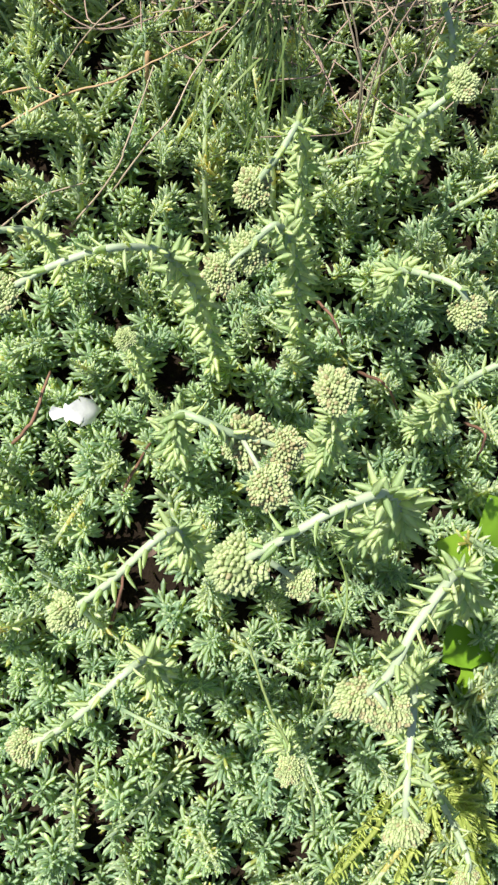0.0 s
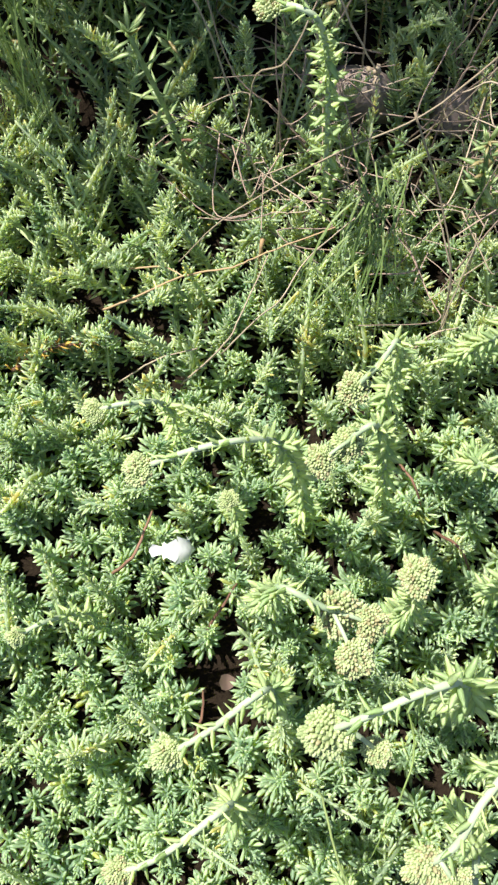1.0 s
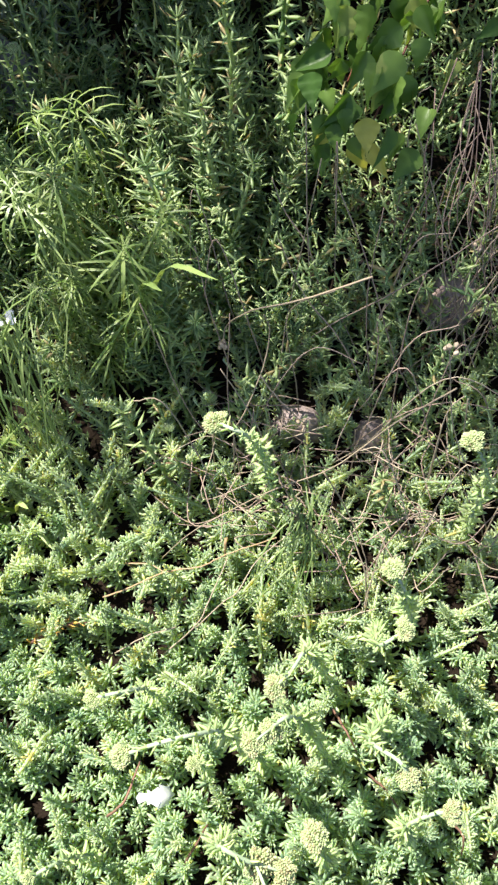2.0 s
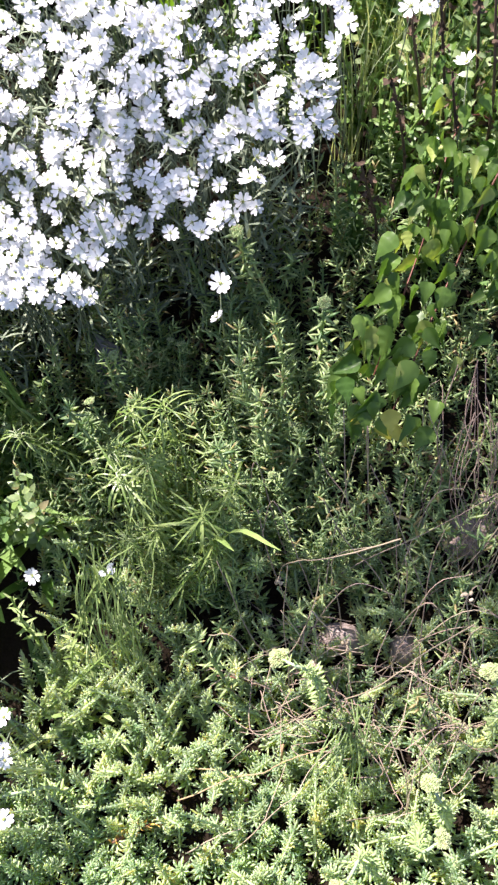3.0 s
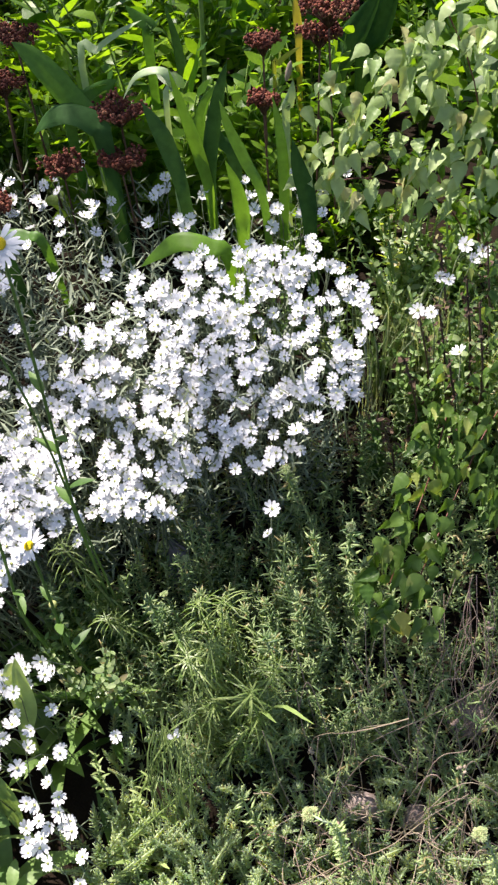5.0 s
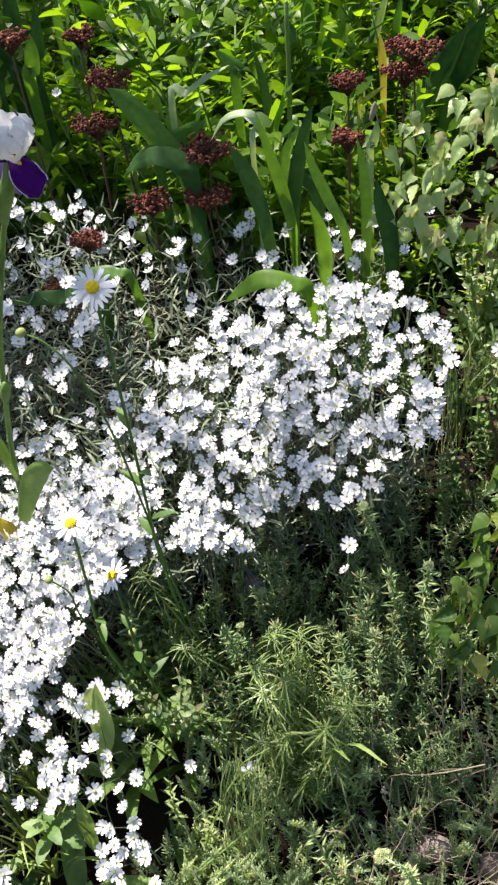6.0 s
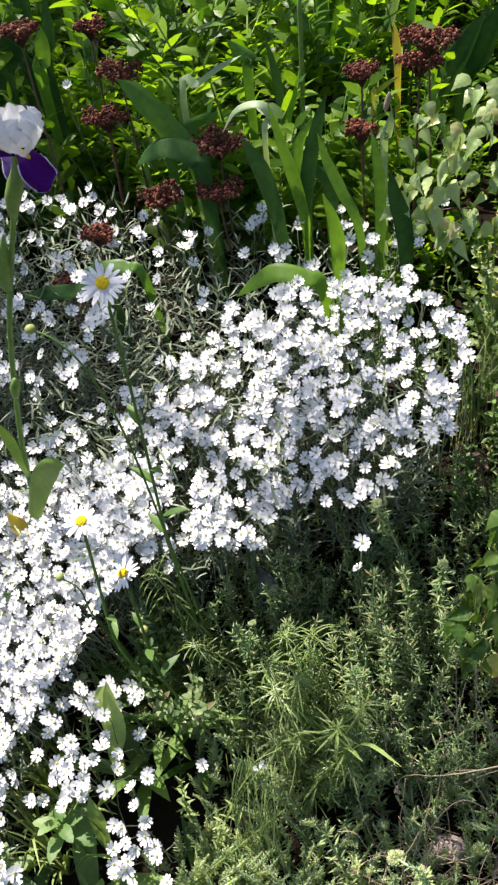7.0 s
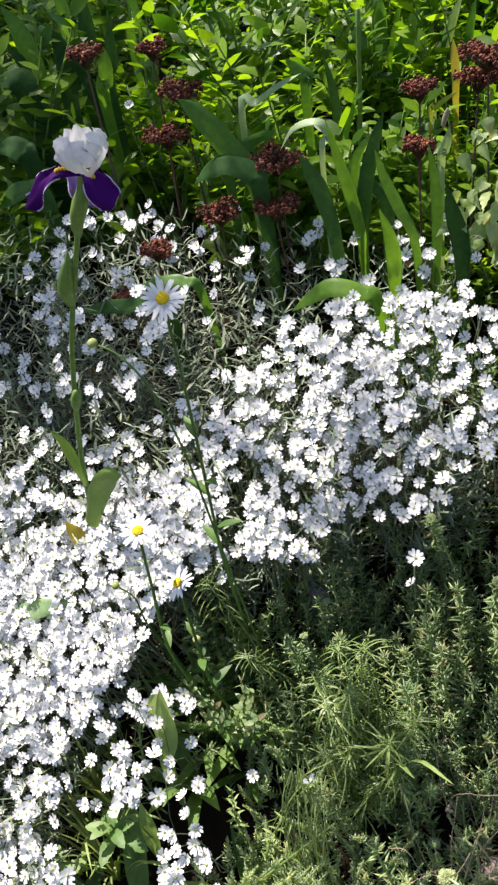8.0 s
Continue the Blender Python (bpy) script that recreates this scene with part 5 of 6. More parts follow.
def daisy(points, n, rays, length, disc, seed, leaves):
    foot = np.array(points[0])
    t = thing("oxeye_daisy", foot, "white oxeye daisy with a yellow disc on a slim leafy stem", "flower", "daisies")
    path = smooth_path([np.array(p) - foot for p in points], 5)
    part("stem", tube(path, 0.0018, 0.0014, 6), HERB, t)
    for s, a, size in leaves:
        p = path[int(s * (len(path) - 1))]
        part("leaf", moved(blade(1.0, 0.34, (0.4, 0.8, 1.0, 0.9, 0.55, 0.05), bend=0.6, fold=0.25), turned((math.cos(a), math.sin(a), 0.9), UP), p, size), HERB, t)
    daisy_bloom(t, path[-1], unit(n), rays, length, disc, seed)


daisy([(-0.240, 0.67, 0.22), (-0.248, 0.66, 0.353), (-0.250, 0.66, 0.418), (-0.251, 0.66, 0.505), (-0.253, 0.66, 0.593), (-0.256, 0.66, 0.668)], (0.22, -0.58, 0.60), 21, 0.0150, 0.0058, 1, ((0.30, 2.6, 0.030), (0.36, 0.2, 0.032), (0.48, 2.9, 0.030), (0.55, -0.6, 0.028), (0.66, 2.4, 0.028)))
daisy([(-0.280, 0.60, 0.20), (-0.286, 0.577, 0.301), (-0.285, 0.577, 0.396), (-0.283, 0.577, 0.472)], (0.0, -0.25, 0.95), 20, 0.0145, 0.0055, 2, ((0.35, 2.0, 0.025), (0.5, -0.5, 0.022)))
daisy([(-0.245, 0.60, 0.18), (-0.248, 0.58, 0.263), (-0.253, 0.58, 0.343), (-0.257, 0.58, 0.406)], (-0.30, -0.30, 0.85), 20, 0.0140, 0.0052, 3, ((0.3, 1.0, 0.03), (0.5, -1.0, 0.028), (0.6, 2.5, 0.02)))


def daisy_bud(points, seed):
    foot = np.array(points[0])
    t = thing("daisy_bud", foot, "closed pale daisy bud on a thin bent stem", "flower bud", "daisy buds")
    path = smooth_path([np.array(p) - foot for p in points], 5)
    part("stem", tube(path, 0.0012, 0.0009, 5), HERB, t)
    part("bud", moved(pebble(0.0046, 0.85, 6, 10), turned((1, 0, 0), (0, -0.3, 1)), path[-1]), EYE_GREEN, t)


daisy_bud([(-0.21, 0.63, 0.28), (-0.212, 0.60, 0.438), (-0.230, 0.60, 0.555), (-0.251, 0.60, 0.621), (-0.272, 0.60, 0.648), (-0.293, 0.60, 0.657)], 1)
daisy_bud([(-0.26, 0.61, 0.17), (-0.262, 0.60, 0.25), (-0.265, 0.60, 0.296)], 2)
daisy_bud([(-0.30, 0.62, 0.20), (-0.321, 0.60, 0.299), (-0.328, 0.60, 0.342), (-0.348, 0.60, 0.357)], 3)

# ---- herbs, grasses and broad leaves at the cushion's edge ----
LANCE = (0.35, 0.7, 0.95, 1.0, 0.85, 0.5, 0.0)


def herb(x, y, leaves, label, material=HERB, category="plant", outline=LANCE):
    foot = np.array((x, y, ground(x, y) - 0.003))
    t = thing("herb", foot, label, category, "herbs at the edge of the cushion")
    for a, rise, length, wide in leaves:
        way = (math.cos(a) * math.cos(rise), math.sin(a) * math.cos(rise), math.sin(rise))
        part("leaf", moved(blade(length * 0.85, wide * 0.8, outline, bend=0.7, fold=0.25, across=5, wave=0.03), turned(way, UP), (0, 0, 0)), material, t)


herb(-0.29, 0.56, ((-1.5, 1.3, 0.19, 0.026), (-0.7, 1.2, 0.15, 0.024), (2.5, 1.3, 0.19, 0.026), (-2.6, 1.15, 0.17, 0.024), (-1.1, 1.0, 0.14, 0.022)), "herb with broad pale green lance-shaped leaves", HERB_PALE)
herb(-0.31, 0.43, ((-1.3, 1.1, 0.17, 0.036), (-2.4, 1.0, 0.15, 0.034), (0.2, 1.1, 0.16, 0.034), (-0.5, 1.2, 0.17, 0.03), (2.0, 1.2, 0.17, 0.034)), "low herb with soft green leaves", HERB_PALE)
herb(-0.19, 0.47, ((0.9, 1.0, 0.10, 0.013), (-0.5, 0.9, 0.09, 0.013), (2.2, 1.0, 0.11, 0.014)), "dark green herb with lance-shaped leaves")
herb(-0.38, 0.40, ((-1.3, 0.8, 0.09, 0.028), (-0.3, 0.7, 0.08, 0.028), (-2.4, 0.7, 0.09, 0.026), (1.4, 0.9, 0.09, 0.026)), "low herb with soft green leaves")
herb(-0.23, 0.59, ((-1.0, 1.1, 0.11, 0.015), (-2.0, 1.0, 0.10, 0.014), (1.5, 1.2, 0.12, 0.015)), "leafy daisy foliage below the stems")
TOOTHED = (0.30, 0.62, 0.56, 0.84, 0.78, 1.0, 0.92, 1.0, 0.88, 0.86, 0.66, 0.60, 0.36, 0.0)
herb(0.250, 0.205, ((2.75, 1.05, 0.100, 0.056), (2.2, 1.15, 0.105, 0.054), (-2.5, 0.9, 0.085, 0.05), (1.2, 0.8, 0.09, 0.05), (-1.2, 0.7, 0.09, 0.05), (-2.0, 0.6, 0.09, 0.046)), "bright green toothed leaves beside the stonecrop", LUSH, outline=TOOTHED)


def twig(points, thick, material, label, category="dry stalk", name="dry_stalk", knot=False):
    foot = np.array(points[0])
    path = smooth_path([np.array(p) - foot for p in points], 6)
    r = np.random.default_rng(int(abs(foot[0]) * 9999 + abs(foot[1]) * 777))
    path = path + r.normal(0, thick * 0.2, path.shape)
    shape = tube(path, thick, thick * 0.6, 5)
    if knot:
        shape = merge([shape] + [moved(pebble(0.0016, 1.3, 3, 5), turned(r.normal(0, 1, 3), r.normal(0, 1, 3)), path[-1] + r.normal(0, 0.002, 3)) for _ in range(7)])
    return whole(name, shape, material, label, category, "dry stalks over the stonecrop", place=foot)


DRY = "thin straw-coloured dry stalk lying over the stonecrop"
twig([(0.160, 0.515, 0.22), (0.127, 0.497, 0.20), (0.093, 0.481, 0.16), (0.051, 0.470, 0.13), (0.003, 0.452, 0.09), (-0.022, 0.440, 0.055)], 0.0006, STRAW, DRY)
twig([(0.087, 0.473, 0.17), (0.107, 0.466, 0.13), (0.126, 0.448, 0.09), (0.132, 0.425, 0.06), (0.117, 0.415, 0.04)], 0.0006, STRAW, DRY)
twig([(0.006, 0.515, 0.03), (0.007, 0.515, 0.12), (0.025, 0.508, 0.15), (0.039, 0.525, 0.19), (0.043, 0.538, 0.22), (0.039, 0.537, 0.24)], 0.0006, STRAW, DRY)
twig([(0.022, 0.512, 0.03), (0.023, 0.507, 0.12), (0.024, 0.506, 0.15)], 0.0007, STRAW, DRY)
twig([(0.065, 0.568, 0.06), (0.060, 0.568, 0.12), (0.051, 0.569, 0.18), (0.056, 0.562, 0.22), (0.080, 0.553, 0.25)], 0.0006, STRAW, DRY)
twig([(0.100, 0.55, 0.27), (0.062, 0.544, 0.25), (0.038, 0.542, 0.24), (0.027, 0.552, 0.22), (0.011, 0.562, 0.19), (0.008, 0.557, 0.17)], 0.0007, STRAW, "thin dry stalk with a small withered seed head", knot=True)
twig([(0.039, 0.525, 0.19), (0.050, 0.529, 0.16), (0.071, 0.533, 0.12)], 0.0007, STRAW, "thin dry stalk with a small withered seed head", knot=True)
twig([(-0.060, 0.405, 0.05), (-0.043, 0.410, 0.06), (-0.016, 0.424, 0.07), (0.011, 0.429, 0.08), (0.028, 0.441, 0.08), (0.062, 0.451, 0.10)], 0.0007, TAN, "tan dry stalk curving over the stonecrop")
twig([(-0.050, 0.433, 0.05), (-0.029, 0.430, 0.065), (-0.015, 0.424, 0.07)], 0.0006, TAN, "tan dry stalk curving over the stonecrop")
twig([(0.010, 0.398, 0.03), (0.028, 0.410, 0.06), (0.040, 0.415, 0.08), (0.050, 0.435, 0.09), (0.071, 0.452, 0.11)], 0.00055, STRAW, DRY)
twig([(0.134, 0.425, 0.04), (0.127, 0.436, 0.09), (0.118, 0.447, 0.11), (0.111, 0.456, 0.12)], 0.0007, STRAW, DRY)
twig([(0.115, 0.408, 0.05), (0.125, 0.414, 0.07), (0.138, 0.420, 0.07)], 0.0006, STRAW, DRY)
twig([(0.130, 0.419, 0.05), (0.132, 0.439, 0.10), (0.134, 0.451, 0.13)], 0.00055, STRAW, DRY)
twig([(-0.010, 0.375, 0.03), (0.013, 0.392, 0.06), (0.020, 0.408, 0.07), (0.029, 0.439, 0.08)], 0.0006, STRAW, DRY)
twig([(-0.046, 0.370, 0.03), (-0.023, 0.381, 0.05), (-0.002, 0.391, 0.05)], 0.0006, STRAW, DRY)
RED = "reddish-brown woody stem showing between the stonecrop shoots"
twig([(0.119, 0.356, 0.02), (0.128, 0.339, 0.040), (0.138, 0.329, 0.025)], 0.0010, BROWN, RED)
twig([(0.148, 0.316, 0.02), (0.158, 0.305, 0.042), (0.170, 0.298, 0.02)], 0.0010, BROWN, RED)
twig([(0.030, 0.240, 0.015), (0.036, 0.252, 0.033), (0.042, 0.268, 0.02)], 0.0010, BROWN, RED)
twig([(-0.030, 0.262, 0.01), (-0.017, 0.271, 0.032), (-0.013, 0.287, 0.032), (-0.013, 0.301, 0.02)], 0.0011, BROWN, RED)
twig([(0.207, 0.294, 0.02), (0.210, 0.285, 0.042), (0.214, 0.275, 0.02)], 0.0010, BROWN, RED)
twig([(0.022, 0.468, 0.04), (0.023, 0.460, 0.055), (0.023, 0.452, 0.03)], 0.0016, TAN, "orange-brown dead stem between the stonecrop shoots")
twig([(0.030, 0.172, 0.01), (0.036, 0.195, 0.034), (0.034, 0.208, 0.02)], 0.0010, BROWN, RED)
twig([(-0.050, 0.519, 0.05), (-0.021, 0.511, 0.068), (0.007, 0.510, 0.045)], 0.0010, BROWN, "reddish withered grass blade at the foot of the bank")
twig([(0.142, 0.078, 0.01), (0.123, 0.123, 0.10), (0.102, 0.157, 0.13), (0.091, 0.180, 0.14), (0.086, 0.186, 0.15)], 0.0007, GRASS, "thin green creeping stem over the stonecrop", "stem", "creeping_stem")
twig([(0.138, 0.228, 0.02), (0.137, 0.204, 0.08), (0.133, 0.177, 0.08), (0.131, 0.140, 0.03)], 0.0006, GRASS, "thin green creeping stem over the stonecrop", "stem", "creeping_stem")
for i in range(60):
    x, y = rng.uniform(0.02, 0.24), rng.uniform(0.44, 0.66)
    a, s = rng.uniform(0, 3.14), rng.uniform(0.04, 0.09)
    z = ground(x, y)
    twig([(x, y, z + 0.01), (x + math.cos(a) * s * 0.5, y + math.sin(a) * s * 0.3, z + rng.uniform(0.05, 0.10)), (x + math.cos(a) * s, y + math.sin(a) * s * 0.5, z + rng.uniform(0.07, 0.2)), (x + math.cos(a) * s * 1.5 + 0.01, y + math.sin(a) * s * 0.6, z + rng.uniform(0.09, 0.24))], 0.0006, PINK if i % 2 else STRAW, "tangled thin dry stalk on the bank", knot=i % 7 == 0)


for i in range(80):
    x, y = rng.uniform(0.0, 0.24), rng.uniform(0.45, 0.56)
    z, a = ground(x, y) + rng.uniform(0.045, 0.085), rng.uniform(0, 6.28)
    bow = rng.normal(0, 0.012, (4, 3)) * (1, 1, 0.8)
    run = np.array((math.cos(a), math.sin(a) * 0.6, 0.1)) * rng.uniform(0.010, 0.022)
    twig([np.array((x, y, z)) + run * 1.5 * k + bow[k] for k in range(4)], 0.00045, (PINK, STRAW, PINK)[i % 3], "wiry pale dry stalk tangled over the stonecrop")


for i in range(20):
    x, y = rng.normal(0.158, 0.015), rng.normal(0.64, 0.014)
    z = rng.uniform(0.25, 0.33)
    twig([(x + rng.normal(0, 0.01), y + 0.05, z), (x + rng.normal(0, 0.006), y + 0.01, z - 0.035), (x + rng.normal(0.004, 0.010), y - 0.012, z - 0.075), (x + rng.normal(0.01, 0.016), y - 0.02, z - 0.12), (x + rng.normal(0.012, 0.022), y - 0.03, max(z - 0.16, 0.11))], 0.00042, (PINK, DEAD, DEAD)[i % 3], "pinkish dry stalk hanging in a bundle down the bank")


def grass_tuft(place, tips, label, width=0.0016, material=GRASS, scatter=0.0):
    foot = np.array(place)
    t = thing("grass_tuft", foot, label, "grass", "grass tufts")
    for tip in tips:
        p = np.array(tip) - foot
        start = rng.normal(0, scatter, 3) if scatter else np.zeros(3)
        path = smooth_path([start, start * 0.6 + p * 0.5 + (0, 0, 0.5 * np.linalg.norm(p) * 0.4) + start[[1, 2, 0]] * 0.5, p], 4)
        w = np.interp(np.linspace(0, 1, len(path)), (0, 0.3, 0.8, 1), (0.7, 1, 0.7, 0.05)) * width / 2
        ways = tangents(path)
        rows = [[q - unit(np.cross(d, UP)) * h, q + (0, 0, h * 0.3), q + unit(np.cross(d, UP)) * h] for q, d, h in zip(path, ways, w)]
        part("blade", rings(rows, closed=False), material, t)


grass_tuft((0.078, 0.475, 0.11), [(0.073 + rng.normal(0, 0.018), 0.418 + rng.normal(0, 0.018), 0.055 + rng.normal(0, 0.01)) for _ in range(24)], "drooping tuft of fine pale green grass", 0.0011, FINE_GRASS, 0.010)
grass_tuft((-0.13, 0.53, 0.22), [(-0.13 + rng.normal(0, 0.022), 0.49 + rng.normal(0, 0.012), 0.10 + rng.normal(0, 0.03)) for _ in range(46)], "drooping panicle of fine green grass on the bank", 0.0012, FINE_GRASS, 0.014)
grass_tuft((-0.07, 0.60, 0.10), [(0.018, 0.511, 0.300), (-0.02, 0.53, 0.26), (-0.09, 0.55, 0.25)], "single broad grass blade catching light on the bank", 0.006)
grass_tuft((-0.15, 0.47, 0.03), [(-0.10, 0.43, 0.06), (-0.19, 0.45, 0.07), (-0.12, 0.45, 0.09), (-0.21, 0.42, 0.05)], "yellow-green grass blades beside the stonecrop", 0.005)
for i in range(5):
    x, y = rng.uniform(0.0, 0.14), rng.uniform(0.98, 1.06)
    z = ground(x, y)
    grass_tuft((x, y, z), [(x + rng.normal(0, 0.03), y - 0.02 + rng.normal(0, 0.02), z + rng.uniform(0.10, 0.20)) for _ in range(30)], "tuft of fine upright green grass on the bank", 0.0015, PALE_GRASS, 0.012)


for x, y, z in ((-0.393, 0.515, 0.17), (-0.400, 0.48, 0.15), (-0.385, 0.55, 0.20), (-0.36, 0.50, 0.16), (-0.35, 0.45, 0.13), (-0.40, 0.43, 0.12)):
    grass_tuft((x, y, ground(x, y)), [(x + rng.normal(0.01, 0.035), y - 0.02 + rng.normal(0, 0.025), z + rng.normal(-0.01, 0.025)) for _ in range(30)], "tuft of narrow grey-green leaves below the white flowers", 0.0032)


def tall_leaf(points, width, label):
    foot = np.array(points[0])
    t = thing("herb", foot, label, "plant", "herbs at the edge of the cushion")
    sword(t, points, width, TALL_PALE)


tall_leaf([(-0.30, 0.54, 0.05), (-0.297, 0.53, 0.151), (-0.283, 0.53, 0.210), (-0.279, 0.53, 0.260), (-0.275, 0.53, 0.30)], 0.021, "tall pale green lance-shaped leaf beside the flowers")
tall_leaf([(-0.31, 0.55, 0.05), (-0.305, 0.545, 0.16), (-0.298, 0.54, 0.23), (-0.288, 0.535, 0.27), (-0.280, 0.53, 0.29)], 0.018, "tall pale green lance-shaped leaf beside the flowers")
tall_leaf([(-0.30, 0.48, 0.02), (-0.298, 0.47, 0.085), (-0.296, 0.47, 0.130), (-0.294, 0.47, 0.180)], 0.020, "pale green lance-shaped leaf beside the flowers")


for hx, hy, seed in ((-0.25, 0.62, 1), (-0.285, 0.605, 3), (-0.30, 0.635, 4), (-0.255, 0.655, 5), (-0.215, 0.65, 6)):
    r = np.random.default_rng(seed)
    herb(hx, hy, [(r.uniform(0, 6.28), r.uniform(0.7, 1.4), r.uniform(0.11, 0.19), r.uniform(0.012, 0.018)) for _ in range(11)], "leafy daisy foliage with narrow green leaves", HERB if seed == 6 else HERB_PALE)


def toothed_herb(x, y, z, leaves, length):
    foot = np.array((x, y + 0.02, ground(x, y)))
    t = thing("toothed_herb", foot, "low herb with a rosette of toothed pale green leaves", "plant", "herbs at the edge of the cushion")
    top = np.array((x, y, z)) - foot
    part("stem", tube(smooth_path([(0, 0, 0), top * (0.4, 0.4, 0.6), top], 4), 0.0018, 0.0013, 5), HERB_PALE, t)
    for i in range(leaves):
        a = i * GOLDEN
        part("leaf", moved(blade(1.0, 0.46, TOOTHED, bend=0.7, fold=0.3, across=5, wave=0.03), turned((math.cos(a), math.sin(a), 0.35 + 0.05 * i), UP), top - (0, 0, 0.004 * (leaves - i)), length * (1 - 0.05 * i)), HERB_PALE, t)


toothed_herb(-0.373, 0.394, 0.134, 9, 0.046)
toothed_herb(-0.321, 0.445, 0.165, 8, 0.040)
toothed_herb(-0.27, 0.40, 0.10, 8, 0.042)


def leafy_stem(points, tip_flowers, label):
    foot = np.array(points[0])
    t = thing("leafy_weed", foot, label, "plant", "weeds beside the stonecrop")
    path = smooth_path([np.array(p) - foot for p in points], 6)
    part("stem", tube(path, 0.0013, 0.0009, 5), GRASS, t)
    narrow = [blade(1.0, 0.22, (0.4, 0.9, 1.0, 0.7, 0.1), bend=b, fold=0.25) for b in (0.3, 0.8)]
    part("leaves", leafed_path(path, 77, 0.014, 0.0045, 0.1, 1.0, narrow, 0.6, 0.5), GRASS, t, kind="stuff")
    for i in range(tip_flowers):
        turn = turned(rng.normal(0, 1, 3), (rng.normal(0, 0.5), -0.4, 1))
        part("flower", moved(FLOWERS[0][0], turn, path[-1] + rng.normal(0, 0.003, 3), 0.4), WHITE, t, "tiny white flower")


leafy_stem([(-0.235, 0.44, 0.0), (-0.18, 0.47, 0.07), (-0.13, 0.495, 0.13), (-0.095, 0.51, 0.175)], 0, "yellow-green leafy weed stem leaning over the soil")
leafy_stem([(-0.19, 0.50, 0.02), (-0.165, 0.505, 0.12), (-0.135, 0.515, 0.19), (-0.118, 0.52, 0.225)], 4, "slender weed stem with tiny white flowers at its tip")
leafy_stem([(-0.22, 0.53, 0.03), (-0.21, 0.51, 0.12), (-0.20, 0.50, 0.20)], 0, "yellow-green leafy weed stem leaning over the soil")


def dying_shoot():
    t = thing("dying_stonecrop_shoot", (-0.115, 0.372, 0.012), "yellow-orange dying stonecrop shoot lying on the carpet", "plant shoot")
    path = smooth_path([(0, 0, 0), (0.025, 0.012, 0.018), (0.05, 0.02, 0.018)], 4)
    part("stem", tube(path, 0.0014, 0.001, 5), BROWN, t)
    part("leaves", leafed_path(path, 5, 0.012, 0.0016, 0.0, 1.0, UPRIGHT_LEAVES, 0.6, 0.3), ORANGE, t, kind="stuff")


dying_shoot()


def stone(x, y, size, material, label, seed, lift=0.3):
    v, f = pebble(1.0, 1.0, 8, 12)
    v = np.array([p * (1 + 0.28 * relief.noise(tuple(p * 1.4 + seed)) + 0.08 * relief.noise(tuple(p * 4 + seed))) for p in v]) * size
    whole("stone", (v, f), material, label, "stone", "stones of the bank", place=(x, y, ground(x, y) + size[2] * lift))


stone(0.066, 0.566, (0.024, 0.014, 0.022), ROCK, "small brown stone at the foot of the bank", 1)
stone(0.125, 0.565, (0.018, 0.014, 0.016), ROCK, "small brown stone at the foot of the bank", 4)
stone(0.170, 0.655, (0.026, 0.02, 0.026), ROCK, "brown stone half hidden by dry stalks", 7, 0.7)
stone(-0.178, 0.745, (0.020, 0.012, 0.046), SLATE, "grey stone standing between the stems", 9, 0.9)


def litter():
    outline = blade(0.031, 0.013, (0.12, 0.55, 0.30, 0.75, 0.55, 1.0, 0.70, 1.2, 0.85, 1.25, 0.55), bend=1.2, fold=0.55, across=5, wave=0.22)
    whole("bleached_leaf", moved(outline, turned((1.0, 0.12, 0.10), (0.1, -0.2, 1)), (0, 0, 0)), LITTER, "bleached white leaf fragment lying on the stonecrop", "dead leaf", place=(-0.008, 0.276, 0.036))
    for i in range(26):
        x, y = rng.uniform(-0.2, 0.3), rng.uniform(0.05, 0.72)
        dead = blade(rng.uniform(0.010, 0.022), 0.009, LANCE, bend=rng.uniform(-1, 1.4), fold=0.4, across=3, wave=0.1)
        whole("dead_leaf", moved(dead, turned((rng.normal(), rng.normal(), 0.1), (rng.normal(0, 0.4), 0, 1)), (0, 0, 0)), DEAD if i % 2 else WITHERED, "small withered brown leaf on the soil", "dead leaf", "dead leaves", place=(x, y, ground(x, y) + 0.006))


litter()

# ---- unseen tree added beside the bed, its bough shades bank and upper bed in patches ----


def shade(x, y):
    """How thickly the bough hangs in the sun's way over that spot."""
    if y < 0.50 or y > 2.3 or x < -1.9 or x > 0.35:
        return 0.0
    if y < 0.56:
        return 0.8 if x > 0.07 else 0.0
    if y > 1.35:
        return 1.0 if x < -0.62 - 0.30 * (y - 1.35) else 0.12 if y < 1.7 else 0.0
    if y < 0.63:
        return 0.0 if x < -0.29 else 0.6 if x < -0.22 else (0.5 if y < 0.605 else 0.12) if x < -0.03 else 0.7 if x < 0.06 else 1.0
    if y < 0.74:
        return 0.0 if x < 0.0 else 0.6 if x < 0.05 else 0.95
    if y < 0.80 and x < -0.20:
        return 0.03 if x > -0.44 else 0.3
    if y < 0.84 and x > -0.09:
        return 0.8 if x < 0.03 else 0.5
    if y < 1.05:
        return 0.08 if x > 0.02 else 1.0 if x < -0.48 else 0.55 if y > 0.86 and x < -0.12 else 0.6 if x < -0.22 else 0.82
    if x < -0.62 or (x < -0.50 and y > 1.2) or (-0.42 < x < -0.24 and y < 1.2):
        return 1.0
    return 0.15


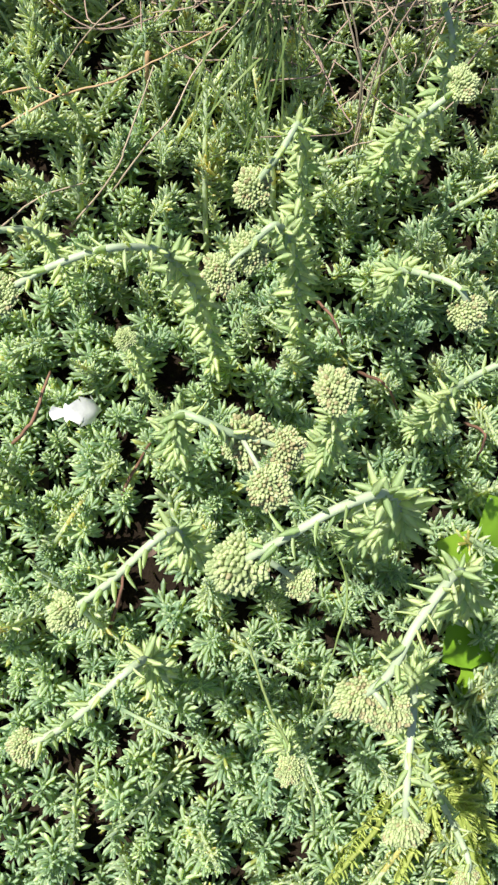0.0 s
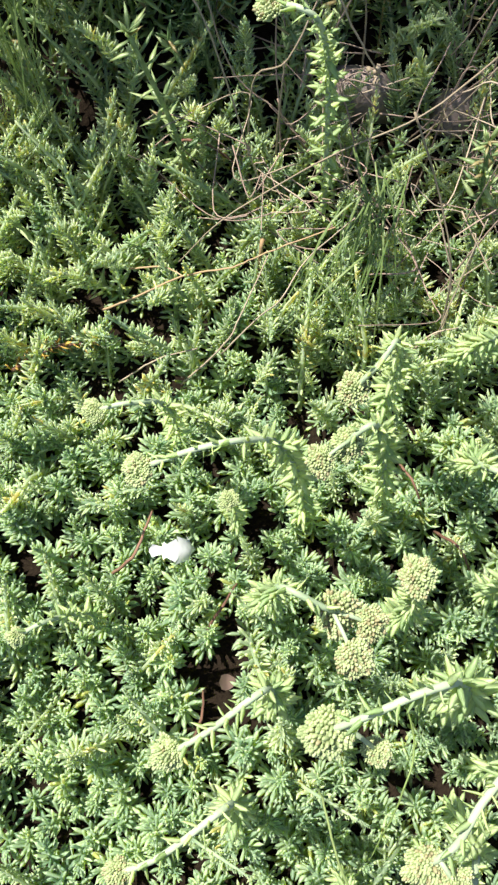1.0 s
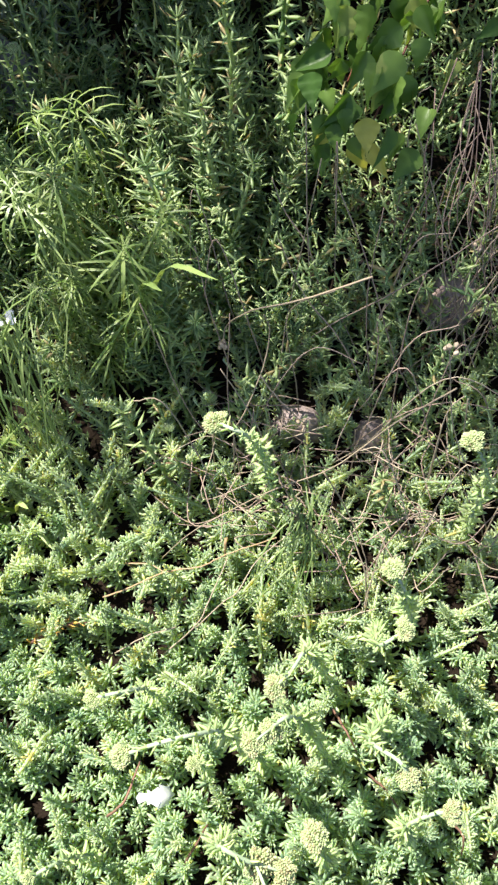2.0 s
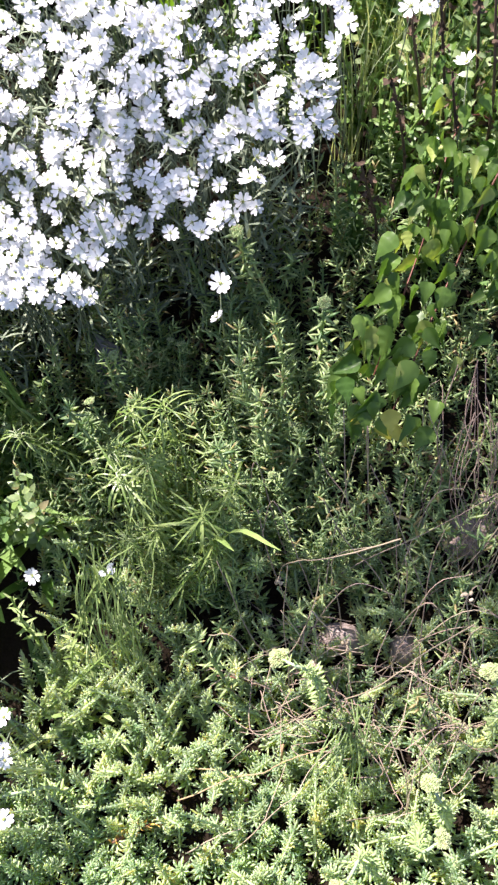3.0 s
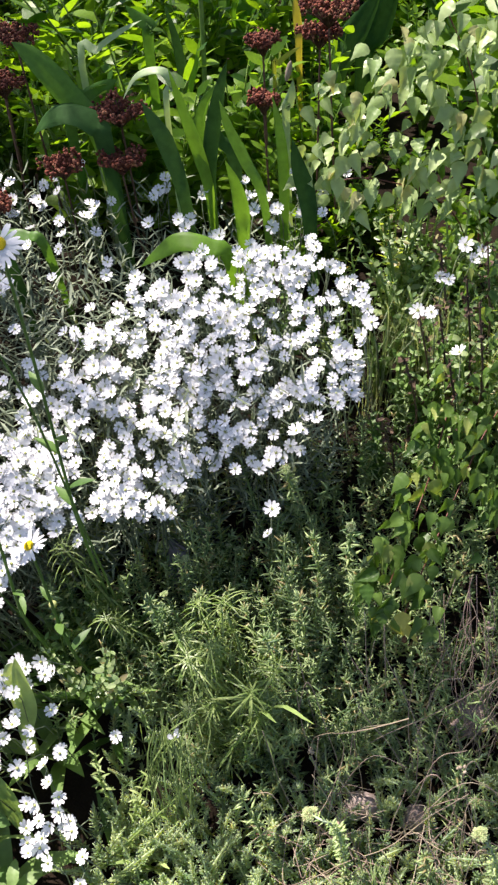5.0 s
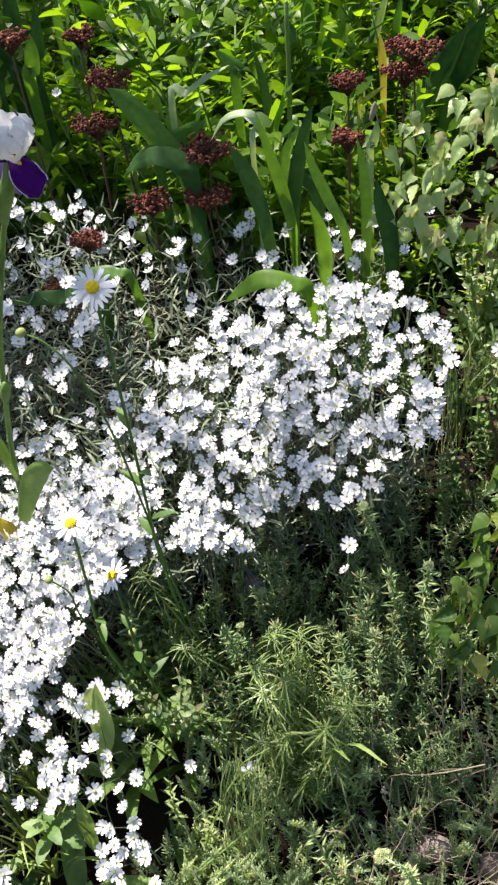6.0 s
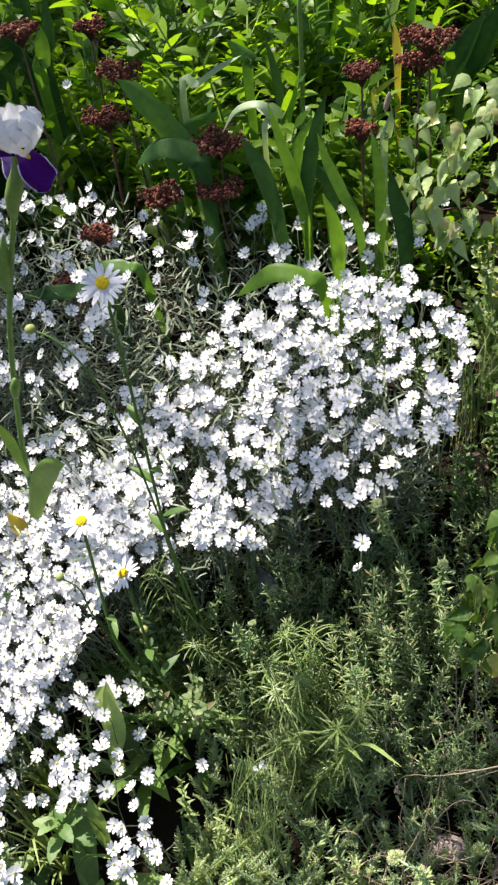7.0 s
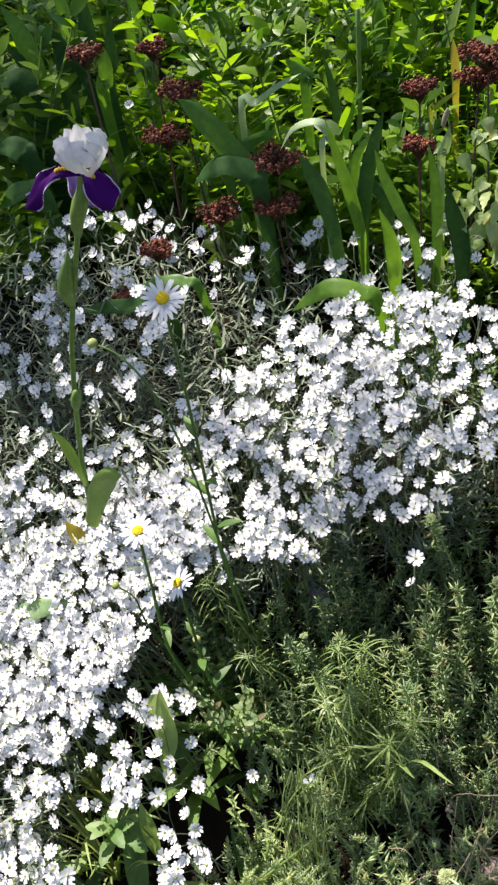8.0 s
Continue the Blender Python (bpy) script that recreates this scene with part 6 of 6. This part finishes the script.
def tree():
    rng = np.random.default_rng(79)
    t = thing("garden_tree", (-2.6, 1.7, ground(-2.6, 1.7)), "unseen leafy tree added to cast shade, its bough over the flower bank", "tree")
    base = np.array(t.location)
    trunk = smooth_path([(0, 0, -0.1), (0.05, 0.05, 1.0), (0.0, 0.1, 2.0), (0.15, 0.0, 2.7)], 6)
    part("trunk", tube(trunk, 0.16, 0.012, 12), BARK, t)
    reach = 2.9
    groups, ends = {k: ([], [], []) for k in range(4)}, []
    for i in range(BOUGH_LEAVES):
        x, y = rng.uniform(-1.9, 0.35), rng.uniform(0.46, 2.3)
        lump = relief.noise((x * 6, y * 6, 2.0)) + 0.5 * relief.noise((x * 15, y * 15, 4.0))
        dense = shade(x, y)
        if rng.random() > dense or (lump < -0.05 and dense < 0.9):
            continue
        p = np.array((x, y, cushion(y))) + np.array(TO_SUN) * (reach + rng.normal(0, 0.15)) - base
        if len(ends) < 9 and i % 40 == 0:
            ends.append(p)
        k = int(rng.integers(4))
        for lst, val in zip(groups[k], (turned(rng.normal(0, 1, 3), rng.normal(0, 0.5, 3) + UP), p, [rng.uniform(0.032, 0.050)])):
            lst.append(val)
    for e in ends:
        part("bough", tube(smooth_path([trunk[-3], (trunk[-3] + e) / 2 + (0, 0, 0.25), e], 6), 0.02, 0.005, 6), BARK, t)
    for i in range(1100):
        d = rng.normal(0, 1, 3)
        p = np.array((-0.45, 0.75, 2.75)) + d / np.linalg.norm(d) * rng.uniform(0.25, 1.0) ** 0.5 * 0.7 * (1 + 0.4 * relief.noise(tuple(d)))
        for lst, val in zip(groups[i % 4], (turned(rng.normal(0, 1, 3), rng.normal(0, 0.5, 3) + UP), p, [rng.uniform(0.05, 0.09)])):
            lst.append(val)
    for e in ((-0.5, 0.8, 3.2), (-0.8, 0.6, 2.8), (-0.2, 1.1, 2.7)):
        part("bough", tube(smooth_path([trunk[-4], (trunk[-4] + e) / 2 + (0, 0, 0.1), np.array(e)], 6), 0.035, 0.01, 7), BARK, t)
    part("crown", merge([stamped(OVALS[k], *g) for k, g in groups.items()]), CROWN, t, kind="stuff")


BOUGH_LEAVES = 12900
tree()
